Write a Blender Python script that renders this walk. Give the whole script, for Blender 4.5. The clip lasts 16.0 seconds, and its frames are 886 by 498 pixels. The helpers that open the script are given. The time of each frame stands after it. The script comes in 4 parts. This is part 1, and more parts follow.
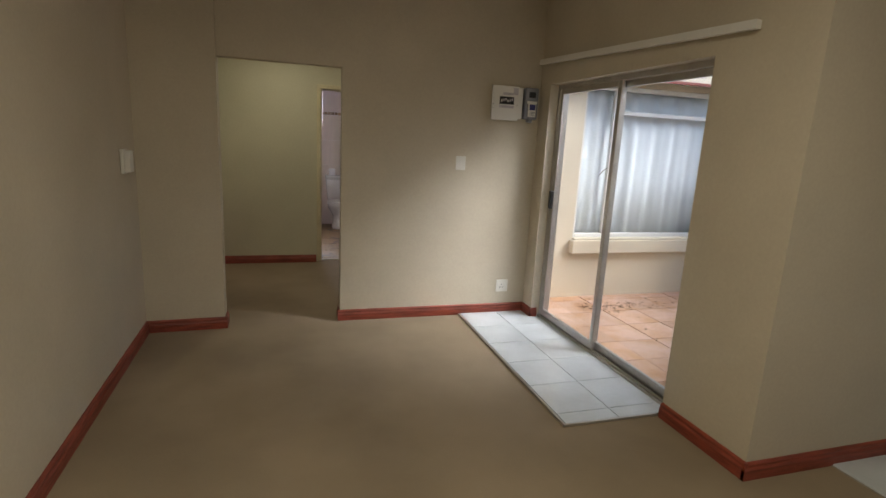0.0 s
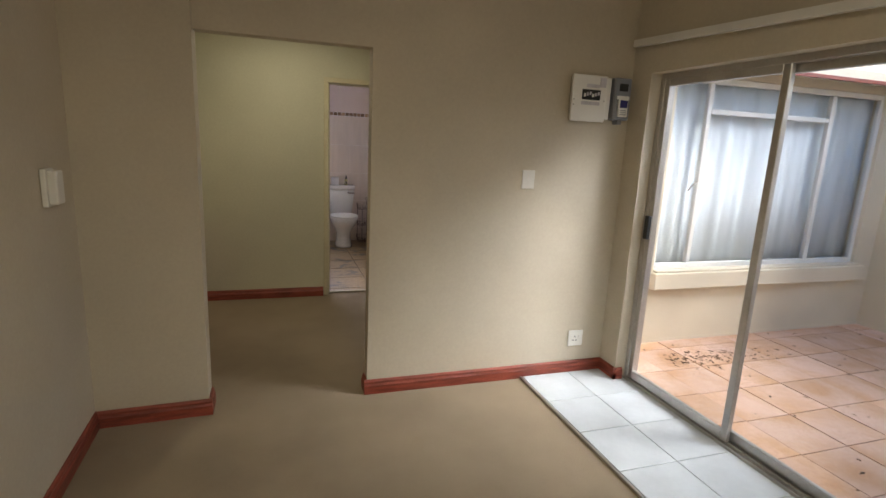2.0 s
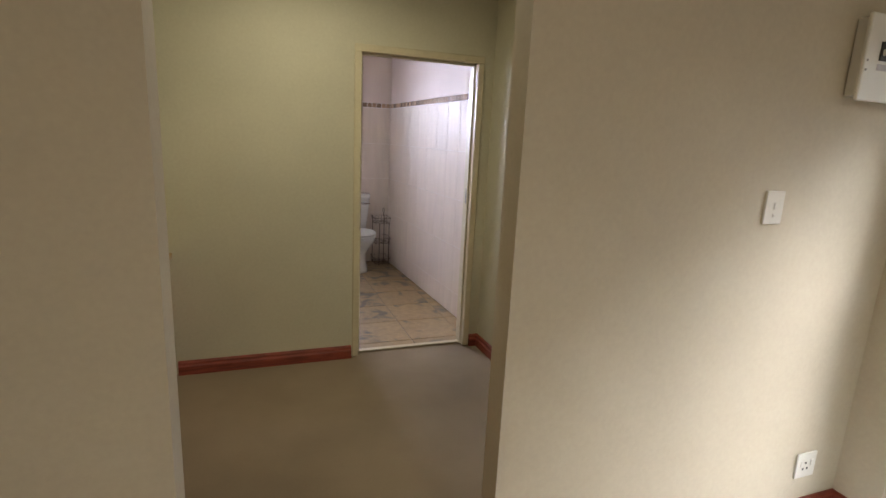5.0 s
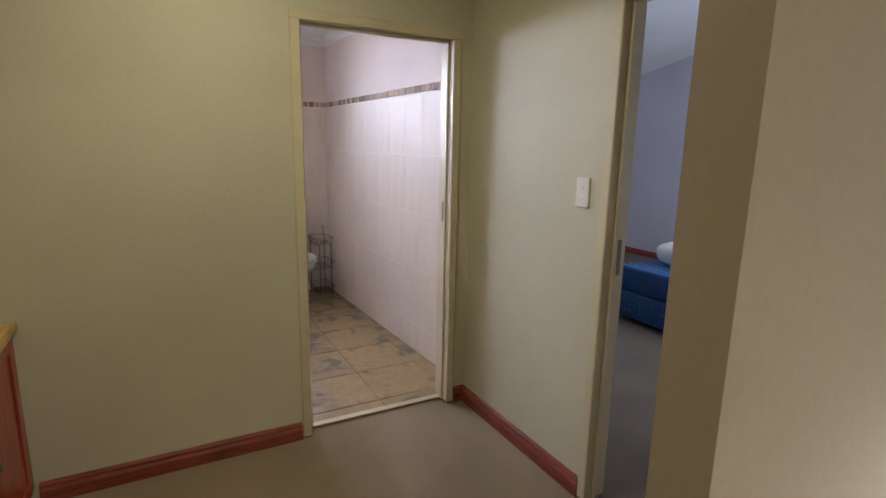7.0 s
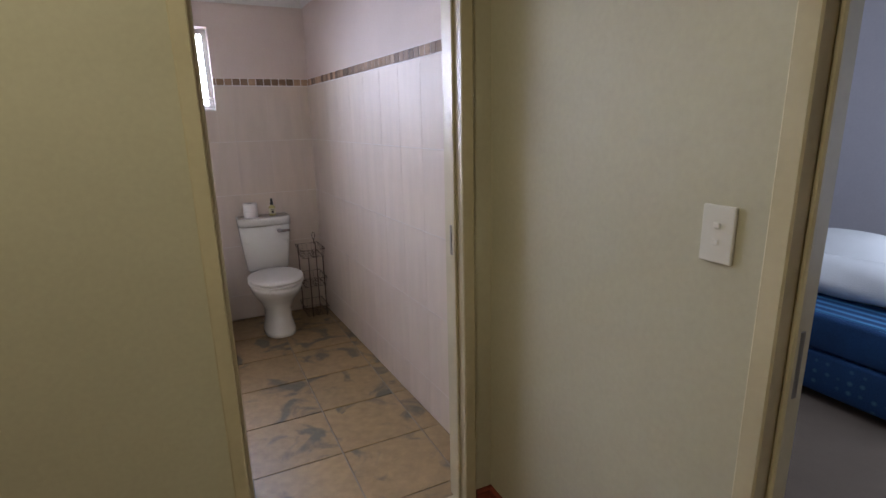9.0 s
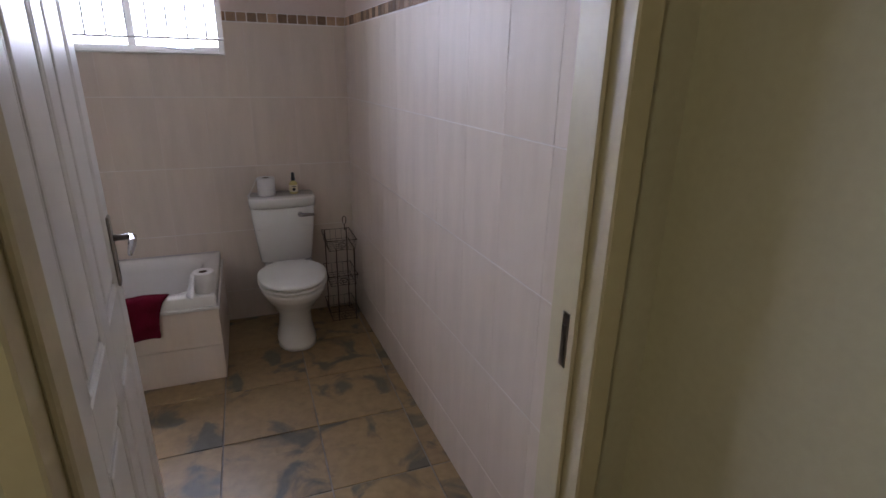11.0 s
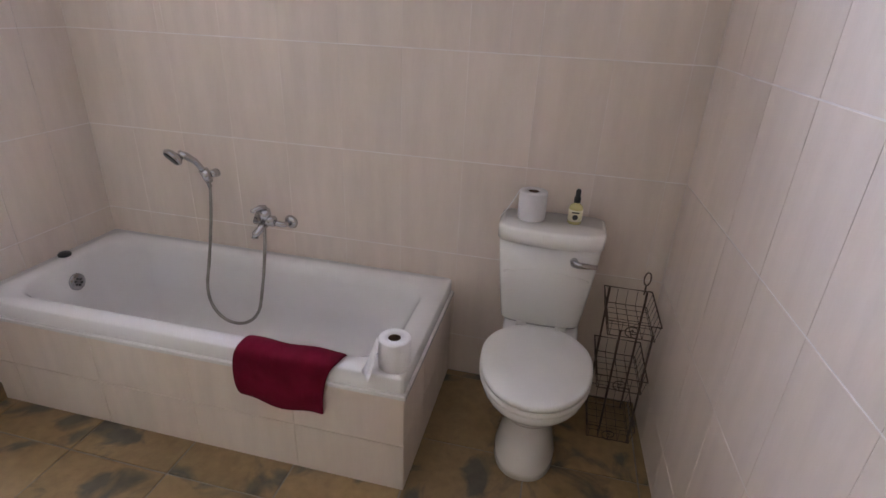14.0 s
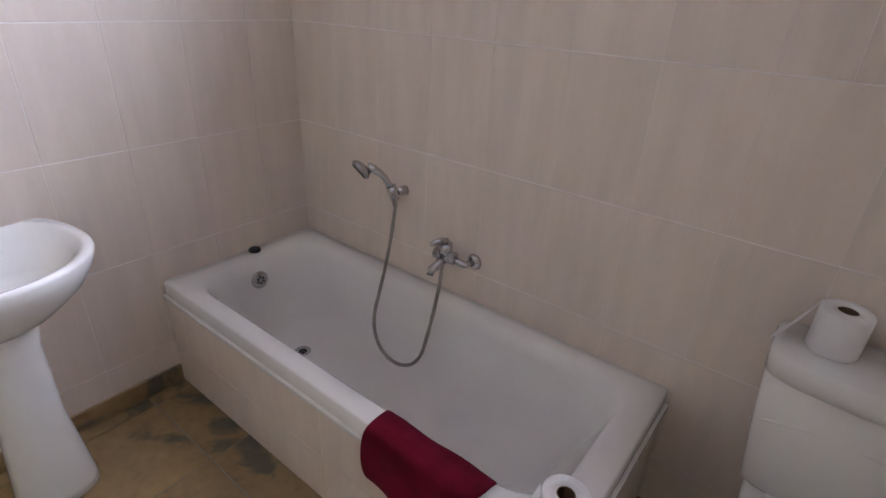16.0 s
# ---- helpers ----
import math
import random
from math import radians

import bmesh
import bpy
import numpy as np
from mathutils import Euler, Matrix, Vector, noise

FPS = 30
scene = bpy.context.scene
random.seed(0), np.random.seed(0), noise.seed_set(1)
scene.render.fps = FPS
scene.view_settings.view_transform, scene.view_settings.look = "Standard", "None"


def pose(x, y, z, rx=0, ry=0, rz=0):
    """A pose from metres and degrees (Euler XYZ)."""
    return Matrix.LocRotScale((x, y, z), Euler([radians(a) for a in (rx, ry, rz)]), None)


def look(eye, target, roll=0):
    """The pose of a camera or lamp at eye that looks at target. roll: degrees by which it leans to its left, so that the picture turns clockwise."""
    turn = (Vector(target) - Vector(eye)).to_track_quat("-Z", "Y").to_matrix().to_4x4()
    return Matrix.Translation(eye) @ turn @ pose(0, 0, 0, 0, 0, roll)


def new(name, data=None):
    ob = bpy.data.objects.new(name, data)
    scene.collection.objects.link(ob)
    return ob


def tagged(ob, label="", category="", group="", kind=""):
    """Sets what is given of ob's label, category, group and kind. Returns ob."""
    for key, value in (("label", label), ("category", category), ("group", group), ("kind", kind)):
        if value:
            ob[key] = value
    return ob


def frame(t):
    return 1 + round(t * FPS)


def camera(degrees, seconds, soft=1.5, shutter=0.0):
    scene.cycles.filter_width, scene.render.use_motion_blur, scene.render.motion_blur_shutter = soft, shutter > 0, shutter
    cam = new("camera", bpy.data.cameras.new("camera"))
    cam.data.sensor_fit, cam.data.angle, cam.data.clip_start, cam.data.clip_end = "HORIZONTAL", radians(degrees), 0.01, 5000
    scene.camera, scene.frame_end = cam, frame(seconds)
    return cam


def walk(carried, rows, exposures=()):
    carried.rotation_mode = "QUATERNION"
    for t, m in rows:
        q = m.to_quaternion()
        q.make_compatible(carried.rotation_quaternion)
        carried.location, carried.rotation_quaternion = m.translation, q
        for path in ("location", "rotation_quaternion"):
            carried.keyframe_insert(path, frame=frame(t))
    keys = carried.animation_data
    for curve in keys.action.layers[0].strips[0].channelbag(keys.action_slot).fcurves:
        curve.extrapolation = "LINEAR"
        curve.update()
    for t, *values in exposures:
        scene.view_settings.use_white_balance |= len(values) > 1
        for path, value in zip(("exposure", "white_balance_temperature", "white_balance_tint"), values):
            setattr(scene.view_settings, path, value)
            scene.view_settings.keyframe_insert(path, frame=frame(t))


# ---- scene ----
cam = camera(81.3, 16.0)
PATH = [
    (0, (0.274, 0.336, 1.505), (0.854, 2.205, 1.091), 3.0),
    (0.5, (0.218, 0.644, 1.529), (0.817, 2.507, 1.115), 3.0),
    (1, (0.219, 0.943, 1.521), (0.834, 2.801, 1.108), 2.9),
    (1.5, (0.21, 1.259, 1.54), (0.829, 3.115, 1.127), 2.9),
    (2, (0.173, 1.576, 1.534), (0.792, 3.433, 1.122), 2.8),
    (2.5, (0.152, 1.894, 1.519), (0.772, 3.75, 1.108), 2.8),
    (3, (0.17, 2.22, 1.529), (0.793, 4.076, 1.121), 3.0),
    (3.5, (0.137, 2.503, 1.52), (0.764, 4.356, 1.104), 2.8),
    (4, (0.052, 2.791, 1.517), (0.689, 4.64, 1.097), 2.9),
    (4.2, (0.038, 2.866, 1.515), (0.663, 4.718, 1.089), 3.0),
    (6.3, (-0.027, 3.836, 1.473), (0.872, 5.576, 1.071), 1.4),
    (6.5, (-0.011, 3.911, 1.469), (0.91, 5.639, 1.066), 1.2),
    (7, (0.079, 4.114, 1.463), (1.021, 5.834, 1.072), 1.2),
    (7.5, (0.162, 4.285, 1.475), (1.097, 6.005, 1.068), 1.1),
    (8, (0.24, 4.51, 1.499), (1.179, 6.224, 1.075), 0.9),
    (8.5, (0.337, 4.716, 1.508), (1.265, 6.433, 1.073), 0.5),
    (8.7, (0.489, 4.829, 1.52), (1.353, 6.572, 1.058), -1.3),
    (10.8, (0.857, 5.807, 1.55), (1.614, 7.546, 0.917), 1.6),
    (11, (0.928, 5.903, 1.571), (1.599, 7.669, 0.915), 1.1),
    (11.5, (1.053, 6.083, 1.567), (1.514, 7.896, 0.858), 1.6),
    (12, (1.134, 6.325, 1.574), (1.459, 8.155, 0.836), 1.7),
    (12.5, (1.179, 6.57, 1.556), (1.361, 8.415, 0.805), 1.8),
    (13, (1.163, 6.841, 1.559), (1.143, 8.687, 0.791), 2.1),
    (13.5, (1.138, 7.065, 1.541), (0.87, 8.876, 0.737), 2.5),
    (14, (1.081, 7.294, 1.531), (0.693, 9.067, 0.69), 2.6),
    (14.5, (1.036, 7.455, 1.535), (0.592, 9.187, 0.648), 2.3),
    (15, (0.988, 7.648, 1.562), (0.315, 9.287, 0.637), 2.0),
    (15.5, (0.936, 7.726, 1.555), (0.003, 9.240, 0.642), 2.5),
    (16, (0.880, 7.812, 1.532), (-0.198, 9.240, 0.638), 2.9),
]
EXPO = [(0.0, 1.45), (1.5, 1.7), (2.5, 1.9), (4.0, 2.15), (7.0, 2.1), (8.5, 1.8), (11.0, 1.1), (13.0, 2.02), (14.0, 2.0), (16.0, 1.65)]
HALL_W, LIVING_W, BATH_W, BED_W, KITCHEN_W = 2.4, 15.5, 13.6, 14.5, 1.2
walk(cam, [(t, look(e, g, r)) for t, e, g, r in PATH], exposures=EXPO)

# ---- world and light ----
world = bpy.data.worlds.new("sky")
scene.world = world
world.use_nodes = True
wn = world.node_tree
sky = wn.nodes.new("ShaderNodeTexSky")
sky.sky_type, sky.sun_disc = "NISHITA", False
sky.sun_elevation, sky.sun_rotation = radians(42), radians(123)
wn.nodes["Background"].inputs["Strength"].default_value = 0.15
wn.links.new(sky.outputs[0], wn.nodes["Background"].inputs["Color"])


def lamp(name, kind, m, power, colour, size=0.1, size_y=0.0, angle=0.0):
    data = bpy.data.lights.new(name, kind)
    data.energy, data.color = power, colour
    if kind == "AREA":
        data.shape = "RECTANGLE" if size_y else "DISK"
        data.size = size
        if size_y:
            data.size_y = size_y
    elif kind == "SUN":
        data.angle = radians(angle)
    else:
        data.shadow_soft_size = size
    ob = new(name, data)
    ob.matrix_world = m
    return ob


lamp("sun", "SUN", look((0, 0, 10), (-1.0, 0.66, 8.90)), 1.22, (0.95, 0.98, 1.0), angle=32)
lamp("hall_bulb", "AREA", look((0.30, 5.70, 2.44), (0.30, 5.70, 0)), HALL_W, (0.99, 0.92, 0.68), size=0.26)
# warm fill added behind the camera; the living room shows no lamp
lamp("living_fill", "AREA", look((0.7, 0.6, 2.66), (0.7, 0.6, 0)), LIVING_W, (1.0, 0.93, 0.73), size=0.3)
bath_sky = lamp("bathroom_daylight", "AREA", look((0.151, 9.50, 1.95), (0.151, 5.50, 0.85)), BATH_W, (0.71, 0.755, 1.0), size=1.5, size_y=0.62)
bath_sky.data.spread = radians(112)
lamp("bedroom_daylight", "AREA", look((4.1, 5.07, 1.45), (4.1, 8, 1.3)), BED_W, (0.66, 0.77, 1.0), size=2.1, size_y=1.3)
lamp("kitchen_daylight", "AREA", look((4.0, -2.65, 1.68), (3.6, 2, 1.2)), KITCHEN_W, (0.80, 0.86, 1.0), size=0.75, size_y=0.6)


# ---- materials ----
def mat(name, base, rough=0.6, var=0.12, scale=3.0, fine=40.0, bump=0.05, metal=0.0, stretch=(1, 1, 1), dark=None, spread=(0.35, 0.65),
        piece=0.0, coat=0.0, trans=0.0, emit=None, spec=0.5, warp=0.0):
    """A surface with variation at two scales, relief, and where asked a change from piece to piece."""
    m = bpy.data.materials.new(name)
    m.use_nodes = True
    n, ln = m.node_tree.nodes, m.node_tree.links
    b = n["Principled BSDF"]
    b.inputs["Roughness"].default_value = rough
    b.inputs["Metallic"].default_value = metal
    b.inputs["Coat Weight"].default_value = coat
    b.inputs["Specular IOR Level"].default_value = spec
    b.inputs["Transmission Weight"].default_value = trans
    co = n.new("ShaderNodeTexCoord")
    mp = n.new("ShaderNodeMapping")
    mp.inputs["Scale"].default_value = stretch
    ln.new(co.outputs["Object"], mp.inputs["Vector"])
    vec = mp.outputs["Vector"]
    if piece:
        oi = n.new("ShaderNodeObjectInfo")
        add = n.new("ShaderNodeVectorMath")
        add.operation = "MULTIPLY_ADD"
        add.inputs[1].default_value = (17, 29, 41)
        ln.new(oi.outputs["Random"], add.inputs[0])
        ln.new(vec, add.inputs[2])
        vec = add.outputs[0]
    big = n.new("ShaderNodeTexNoise")
    big.inputs["Scale"].default_value, big.inputs["Detail"].default_value = scale, 4
    big.inputs["Distortion"].default_value = warp
    small = n.new("ShaderNodeTexNoise")
    small.inputs["Scale"].default_value, small.inputs["Detail"].default_value = fine, 3
    for t in (big, small):
        ln.new(vec, t.inputs["Vector"])
    ramp = n.new("ShaderNodeValToRGB")
    low = dark or tuple(c * (1 - var) for c in base)
    high = tuple(min(1, c * (1 + var * 0.5)) for c in base)
    ramp.color_ramp.elements[0].position, ramp.color_ramp.elements[1].position = spread
    ramp.color_ramp.elements[0].color, ramp.color_ramp.elements[1].color = (*low, 1), (*high, 1)
    ln.new(big.outputs["Fac"], ramp.inputs["Fac"])
    mix = n.new("ShaderNodeMix")
    mix.data_type, mix.blend_type = "RGBA", "OVERLAY"
    mix.inputs["Factor"].default_value = min(1, var * 1.5)
    ln.new(ramp.outputs["Color"], mix.inputs["A"])
    ln.new(small.outputs["Color"], mix.inputs["B"])
    bw = n.new("ShaderNodeRGBToBW")
    ln.new(small.outputs["Color"], bw.inputs[0])
    ln.new(bw.outputs[0], mix.inputs["B"])
    out = mix.outputs["Result"]
    if piece:
        hsv = n.new("ShaderNodeHueSaturation")
        mr = n.new("ShaderNodeMapRange")
        mr.inputs["To Min"].default_value, mr.inputs["To Max"].default_value = 1 - piece, 1 + piece
        ln.new(oi.outputs["Random"], mr.inputs["Value"])
        ln.new(mr.outputs["Result"], hsv.inputs["Value"])
        ln.new(out, hsv.inputs["Color"])
        out = hsv.outputs["Color"]
    ln.new(out, b.inputs["Base Color"])
    bp = n.new("ShaderNodeBump")
    bp.inputs["Strength"].default_value, bp.inputs["Distance"].default_value = min(1, bump * 4), 0.004
    ln.new(small.outputs["Fac"], bp.inputs["Height"])
    ln.new(bp.outputs["Normal"], b.inputs["Normal"])
    if emit:
        b.inputs["Emission Color"].default_value, b.inputs["Emission Strength"].default_value = (*emit[0], 1), emit[1]
    return m


CREAM = mat("cream_wall_paint", (0.56, 0.495, 0.39), 0.7, 0.07, 1.3, 60, 0.02)
GREEN = mat("pale_green_wall_paint", (0.57, 0.535, 0.40), 0.65, 0.07, 1.2, 60, 0.02)
MAUVE = mat("pale_lilac_wall_paint", (0.56, 0.53, 0.56), 0.7, 0.06, 1.2, 60, 0.02)
PLASTER = mat("pale_pink_bathroom_paint", (0.70, 0.585, 0.53), 0.65, 0.06, 1.5, 70, 0.05)
EXTERIOR = mat("sunlit_cream_plaster", (0.74, 0.65, 0.50), 0.8, 0.12, 1.4, 45, 0.12)
WHITE = mat("white_gloss_paint", (0.78, 0.76, 0.72), 0.35, 0.05, 4, 60, 0.02)
CEILING = mat("white_ceiling_paint", (0.78, 0.76, 0.73), 0.8, 0.04, 1.5, 80, 0.04)
FRAME = mat("cream_gloss_door_frame_paint", (0.60, 0.53, 0.36), 0.45, 0.08, 3, 40, 0.03)
CARPET = mat("beige_loop_carpet", (0.315, 0.245, 0.168), 0.95, 0.20, 1.1, 330, 0.5, spread=(0.3, 0.6), spec=0.1)
CARPET_B = mat("bedroom_carpet", (0.20, 0.155, 0.12), 0.95, 0.2, 1.1, 330, 0.5, spec=0.1)
SKIRT = mat("red_brown_varnished_wood", (0.25, 0.05, 0.028), 0.48, 0.35, 6, 60, 0.06, stretch=(1, 1, 9), coat=0.1)
CABINET = mat("red_stained_pine", (0.40, 0.06, 0.03), 0.38, 0.3, 5, 50, 0.05, stretch=(8, 8, 1), coat=0.3)
COUNTER = mat("yellow_varnished_pine_worktop", (0.62, 0.42, 0.10), 0.3, 0.35, 5, 30, 0.04, dark=(0.40, 0.21, 0.04), stretch=(9, 1.2, 3), coat=0.4)
PALETILE = mat("pale_grey_glazed_floor_tile", (0.60, 0.635, 0.66), 0.16, 0.08, 4, 30, 0.03, piece=0.04)
GROUT = mat("grey_grout", (0.30, 0.27, 0.23), 0.9, 0.2, 8, 80, 0.1)
PALEGROUT = mat("pale_grout", (0.80, 0.74, 0.70), 0.8, 0.1, 8, 80, 0.05)
TERRA = mat("terracotta_paver", (0.64, 0.44, 0.34), 0.75, 0.2, 3, 50, 0.12, dark=(0.60, 0.35, 0.20), piece=0.09)
SLATE = mat("slate_look_floor_tile", (0.285, 0.195, 0.095), 0.40, 0.3, 4.2, 24, 0.10, dark=(0.125, 0.108, 0.078), spread=(0.36, 0.48), piece=0.12, warp=1.1)
WALLTILE = mat("cream_streaked_glazed_wall_tile", (0.71, 0.61, 0.525), 0.5, 0.045, 6, 50, 0.008, stretch=(2.6, 2.6, 0.4), piece=0.012, spec=0.22)
MOSAIC = mat("brown_mosaic", (0.38, 0.25, 0.16), 0.6, 0.2, 20, 60, 0.05, piece=0.55, spec=0.2)
ALU = mat("bronze_grey_anodised_aluminium", (0.52, 0.50, 0.48), 0.36, 0.1, 5, 60, 0.02, metal=0.8)
BLACK = mat("black_plastic", (0.02, 0.02, 0.022), 0.4, 0.1, 8, 80, 0.03)
PLASTIC = mat("white_plastic", (0.76, 0.74, 0.69), 0.35, 0.03, 5, 60, 0.01)
GREYPLASTIC = mat("grey_meter_plastic", (0.22, 0.23, 0.26), 0.35, 0.05, 5, 60, 0.01)
BLUEPLASTIC = mat("dark_blue_plastic", (0.03, 0.03, 0.16), 0.4, 0.05, 5, 60, 0.01)
PAPERGREY = mat("printed_paper", (0.55, 0.52, 0.55), 0.8, 0.1, 20, 80, 0.02)
CERAMIC = mat("white_glazed_ceramic", (0.80, 0.785, 0.75), 0.1, 0.02, 3, 30, 0.0, coat=0.5)
ENAMEL = mat("white_bath_enamel", (0.80, 0.775, 0.75), 0.15, 0.03, 3, 30, 0.0, coat=0.4)
CHROME = mat("chrome", (0.55, 0.55, 0.57), 0.10, 0.04, 6, 60, 0.0, metal=1.0)
BRUSHED = mat("worn_brushed_steel", (0.30, 0.28, 0.25), 0.32, 0.15, 20, 90, 0.02, metal=1.0)
RUST = mat("rusty_dark_wire", (0.15, 0.105, 0.085), 0.6, 0.4, 30, 90, 0.2, metal=0.5)
TOWEL = mat("wine_red_towelling", (0.155, 0.007, 0.024), 0.95, 0.25, 12, 420, 0.5, spec=0.1)
TISSUE = mat("white_tissue_paper", (0.80, 0.78, 0.77), 0.95, 0.04, 15, 200, 0.15, spec=0.1)
KRAFT = mat("brown_cardboard", (0.13, 0.08, 0.05), 0.9, 0.1, 15, 90, 0.1)
BOTTLE = mat("pale_yellow_bottle_liquid", (0.62, 0.55, 0.25), 0.15, 0.05, 6, 50, 0.0, coat=0.5)
LABEL = mat("cream_bottle_label", (0.72, 0.66, 0.46), 0.6, 0.08, 30, 90, 0.02)
LINEN = mat("white_cotton", (0.80, 0.80, 0.80), 0.9, 0.05, 4, 150, 0.15, spec=0.2)
CURTAIN = mat("pale_blue_white_curtain", (0.80, 0.84, 0.88), 0.9, 0.10, 2, 220, 0.12, stretch=(4, 4, 0.5), spec=0.1)
LEAF = mat("dry_brown_leaves", (0.13, 0.075, 0.04), 0.9, 0.4, 30, 90, 0.1)
LAMPGLASS = mat("lit_lamp_glass", (0.9, 0.88, 0.7), 0.4, 0.02, 3, 30, 0, emit=((1.0, 0.93, 0.6), 0.15))
FROST = mat("opal_glass", (0.8, 0.8, 0.82), 0.2, 0.02, 3, 30, 0)


def blue_fabric(name, stripes):
    m = mat(name, (0.010, 0.058, 0.17), 0.75, 0.2, 5, 120, 0.2)
    n, ln = m.node_tree.nodes, m.node_tree.links
    b = n["Principled BSDF"]
    co = n["Texture Coordinate"]
    prev = b.inputs["Base Color"].links[0].from_socket
    mix = n.new("ShaderNodeMix")
    mix.data_type = "RGBA"
    mix.inputs["B"].default_value = (0.07, 0.24, 0.46, 1) if stripes else (0.075, 0.18, 0.28, 1)
    ln.new(prev, mix.inputs["A"])
    ramp = n.new("ShaderNodeValToRGB")
    if stripes:
        w = n.new("ShaderNodeTexWave")
        w.bands_direction = "X"
        w.inputs["Scale"].default_value, w.inputs["Distortion"].default_value = 4.2, 0.15
        ramp.color_ramp.elements[0].position, ramp.color_ramp.elements[1].position = 0.55, 0.72
    else:
        w = n.new("ShaderNodeTexVoronoi")
        w.inputs["Scale"].default_value, w.inputs["Randomness"].default_value = 18, 0.15
        ramp.color_ramp.elements[0].position, ramp.color_ramp.elements[1].position = 0.20, 0.36
        ramp.color_ramp.elements[0].color, ramp.color_ramp.elements[1].color = (1, 1, 1, 1), (0, 0, 0, 1)
    ln.new(co.outputs["Object"], w.inputs["Vector"])
    ln.new(w.outputs[0], ramp.inputs["Fac"])
    ln.new(ramp.outputs["Color"], mix.inputs["Factor"])
    ln.new(mix.outputs["Result"], b.inputs["Base Color"])
    return m


MATTRESS = blue_fabric("blue_striped_ticking", True)
DIVAN = blue_fabric("blue_patterned_ticking", False)

GLASS = bpy.data.materials.new("clear_glass")
GLASS.use_nodes = True
gb = GLASS.node_tree.nodes["Principled BSDF"]
gb.inputs["Base Color"].default_value = (0.96, 0.97, 0.97, 1)
gb.inputs["Roughness"].default_value, gb.inputs["Transmission Weight"].default_value, gb.inputs["IOR"].default_value = 0.0, 1.0, 1.12


# ---- mesh helpers ----
def link(name, bm, material, parent=None, label="", smooth=False):
    me = bpy.data.meshes.new(name)
    bmesh.ops.recalc_face_normals(bm, faces=bm.faces)
    bm.to_mesh(me)
    bm.free()
    if smooth:
        for p in me.polygons:
            p.use_smooth = True
    me.materials.append(material)
    ob = new(name, me)
    ob.parent = parent
    return tagged(ob, label)


def part(name, bm, material, parent, label="", smooth=False):
    return link(name, bm, material, parent, label, smooth)


def thing(name, label, category, group="", at=(0, 0, 0)):
    ob = new(name)
    ob.empty_display_size = 0.1
    ob.location = at
    return tagged(ob, label, category, group)


def add_box(bm, x0, y0, z0, x1, y1, z1, bevel=0.0, seg=1):
    sub = bmesh.new()
    r = bmesh.ops.create_cube(sub, size=1)
    for v in r["verts"]:
        v.co = Vector(((x0 + x1) / 2 + v.co.x * (x1 - x0), (y0 + y1) / 2 + v.co.y * (y1 - y0), (z0 + z1) / 2 + v.co.z * (z1 - z0)))
    if bevel:
        bmesh.ops.bevel(sub, geom=sub.edges[:], offset=bevel, segments=seg, affect="EDGES", profile=0.5)
    join(bm, sub)
    return bm


def join(bm, sub, m=None):
    made = {}
    for v in sub.verts:
        made[v] = bm.verts.new(m @ v.co if m else v.co)
    for f in sub.faces:
        bm.faces.new([made[v] for v in f.verts])
    sub.free()


def boxes(*rows, bevel=0.0, seg=1):
    bm = bmesh.new()
    for r in rows:
        add_box(bm, *r, bevel=bevel, seg=seg)
    return bm


def tube(points, radius, sides=8, closed=False):
    """A round bar along points."""
    bm = bmesh.new()
    pts = [Vector(p) for p in points]
    count = len(pts)
    rings = []
    up = Vector((0, 0, 1))
    for i, p in enumerate(pts):
        a = pts[(i - 1) % count] if closed or i else p
        b = pts[(i + 1) % count] if closed or i < count - 1 else p
        d = (b - a).normalized()
        u = d.cross(up if abs(d.z) < 0.95 else Vector((1, 0, 0))).normalized()
        if rings and u.dot(last) < 0:
            u = -u
        last = u
        w = d.cross(u)
        r = radius[i] if isinstance(radius, (list, tuple)) else radius
        rings.append([bm.verts.new(p + (u * math.cos(k * math.tau / sides) + w * math.sin(k * math.tau / sides)) * r) for k in range(sides)])
    for i in range(count if closed else count - 1):
        a, b = rings[i], rings[(i + 1) % count]
        for k in range(sides):
            bm.faces.new((a[k], a[(k + 1) % sides], b[(k + 1) % sides], b[k]))
    if not closed:
        bm.faces.new(rings[0][::-1])
        bm.faces.new(rings[-1])
    return bm


def loft(rings, cap_low=True, cap_high=True):
    """A skin over rings of equal count."""
    bm = bmesh.new()
    rows = [[bm.verts.new(p) for p in ring] for ring in rings]
    k = len(rows[0])
    for a, b in zip(rows, rows[1:]):
        for i in range(k):
            bm.faces.new((a[i], a[(i + 1) % k], b[(i + 1) % k], b[i]))
    if cap_low:
        bm.faces.new(rows[0][::-1])
    if cap_high:
        bm.faces.new(rows[-1])
    return bm


def oval(cx, cy, z, a, b, n=32, power=2.0, back=None, tilt=0.0):
    """A ring: a half across x, b half along y; back: a flatter half on the +y side."""
    out = []
    for i in range(n):
        t = i * math.tau / n
        c, s = math.cos(t), math.sin(t)
        x = a * math.copysign(abs(c) ** (2 / power), c)
        y = (back if back and s > 0 else b) * math.copysign(abs(s) ** (2 / power), s)
        out.append((cx + x, cy + y, z + tilt * y))
    return out


def spin(profile, cx, cy, n=24):
    """A turned shape from (radius, height) rows."""
    return loft([[(cx + r * math.cos(i * math.tau / n), cy + r * math.sin(i * math.tau / n), z) for i in range(n)] for r, z in profile])


def setting(name, bm, material, label=""):
    return tagged(link(name, bm, material), label, kind="structure")


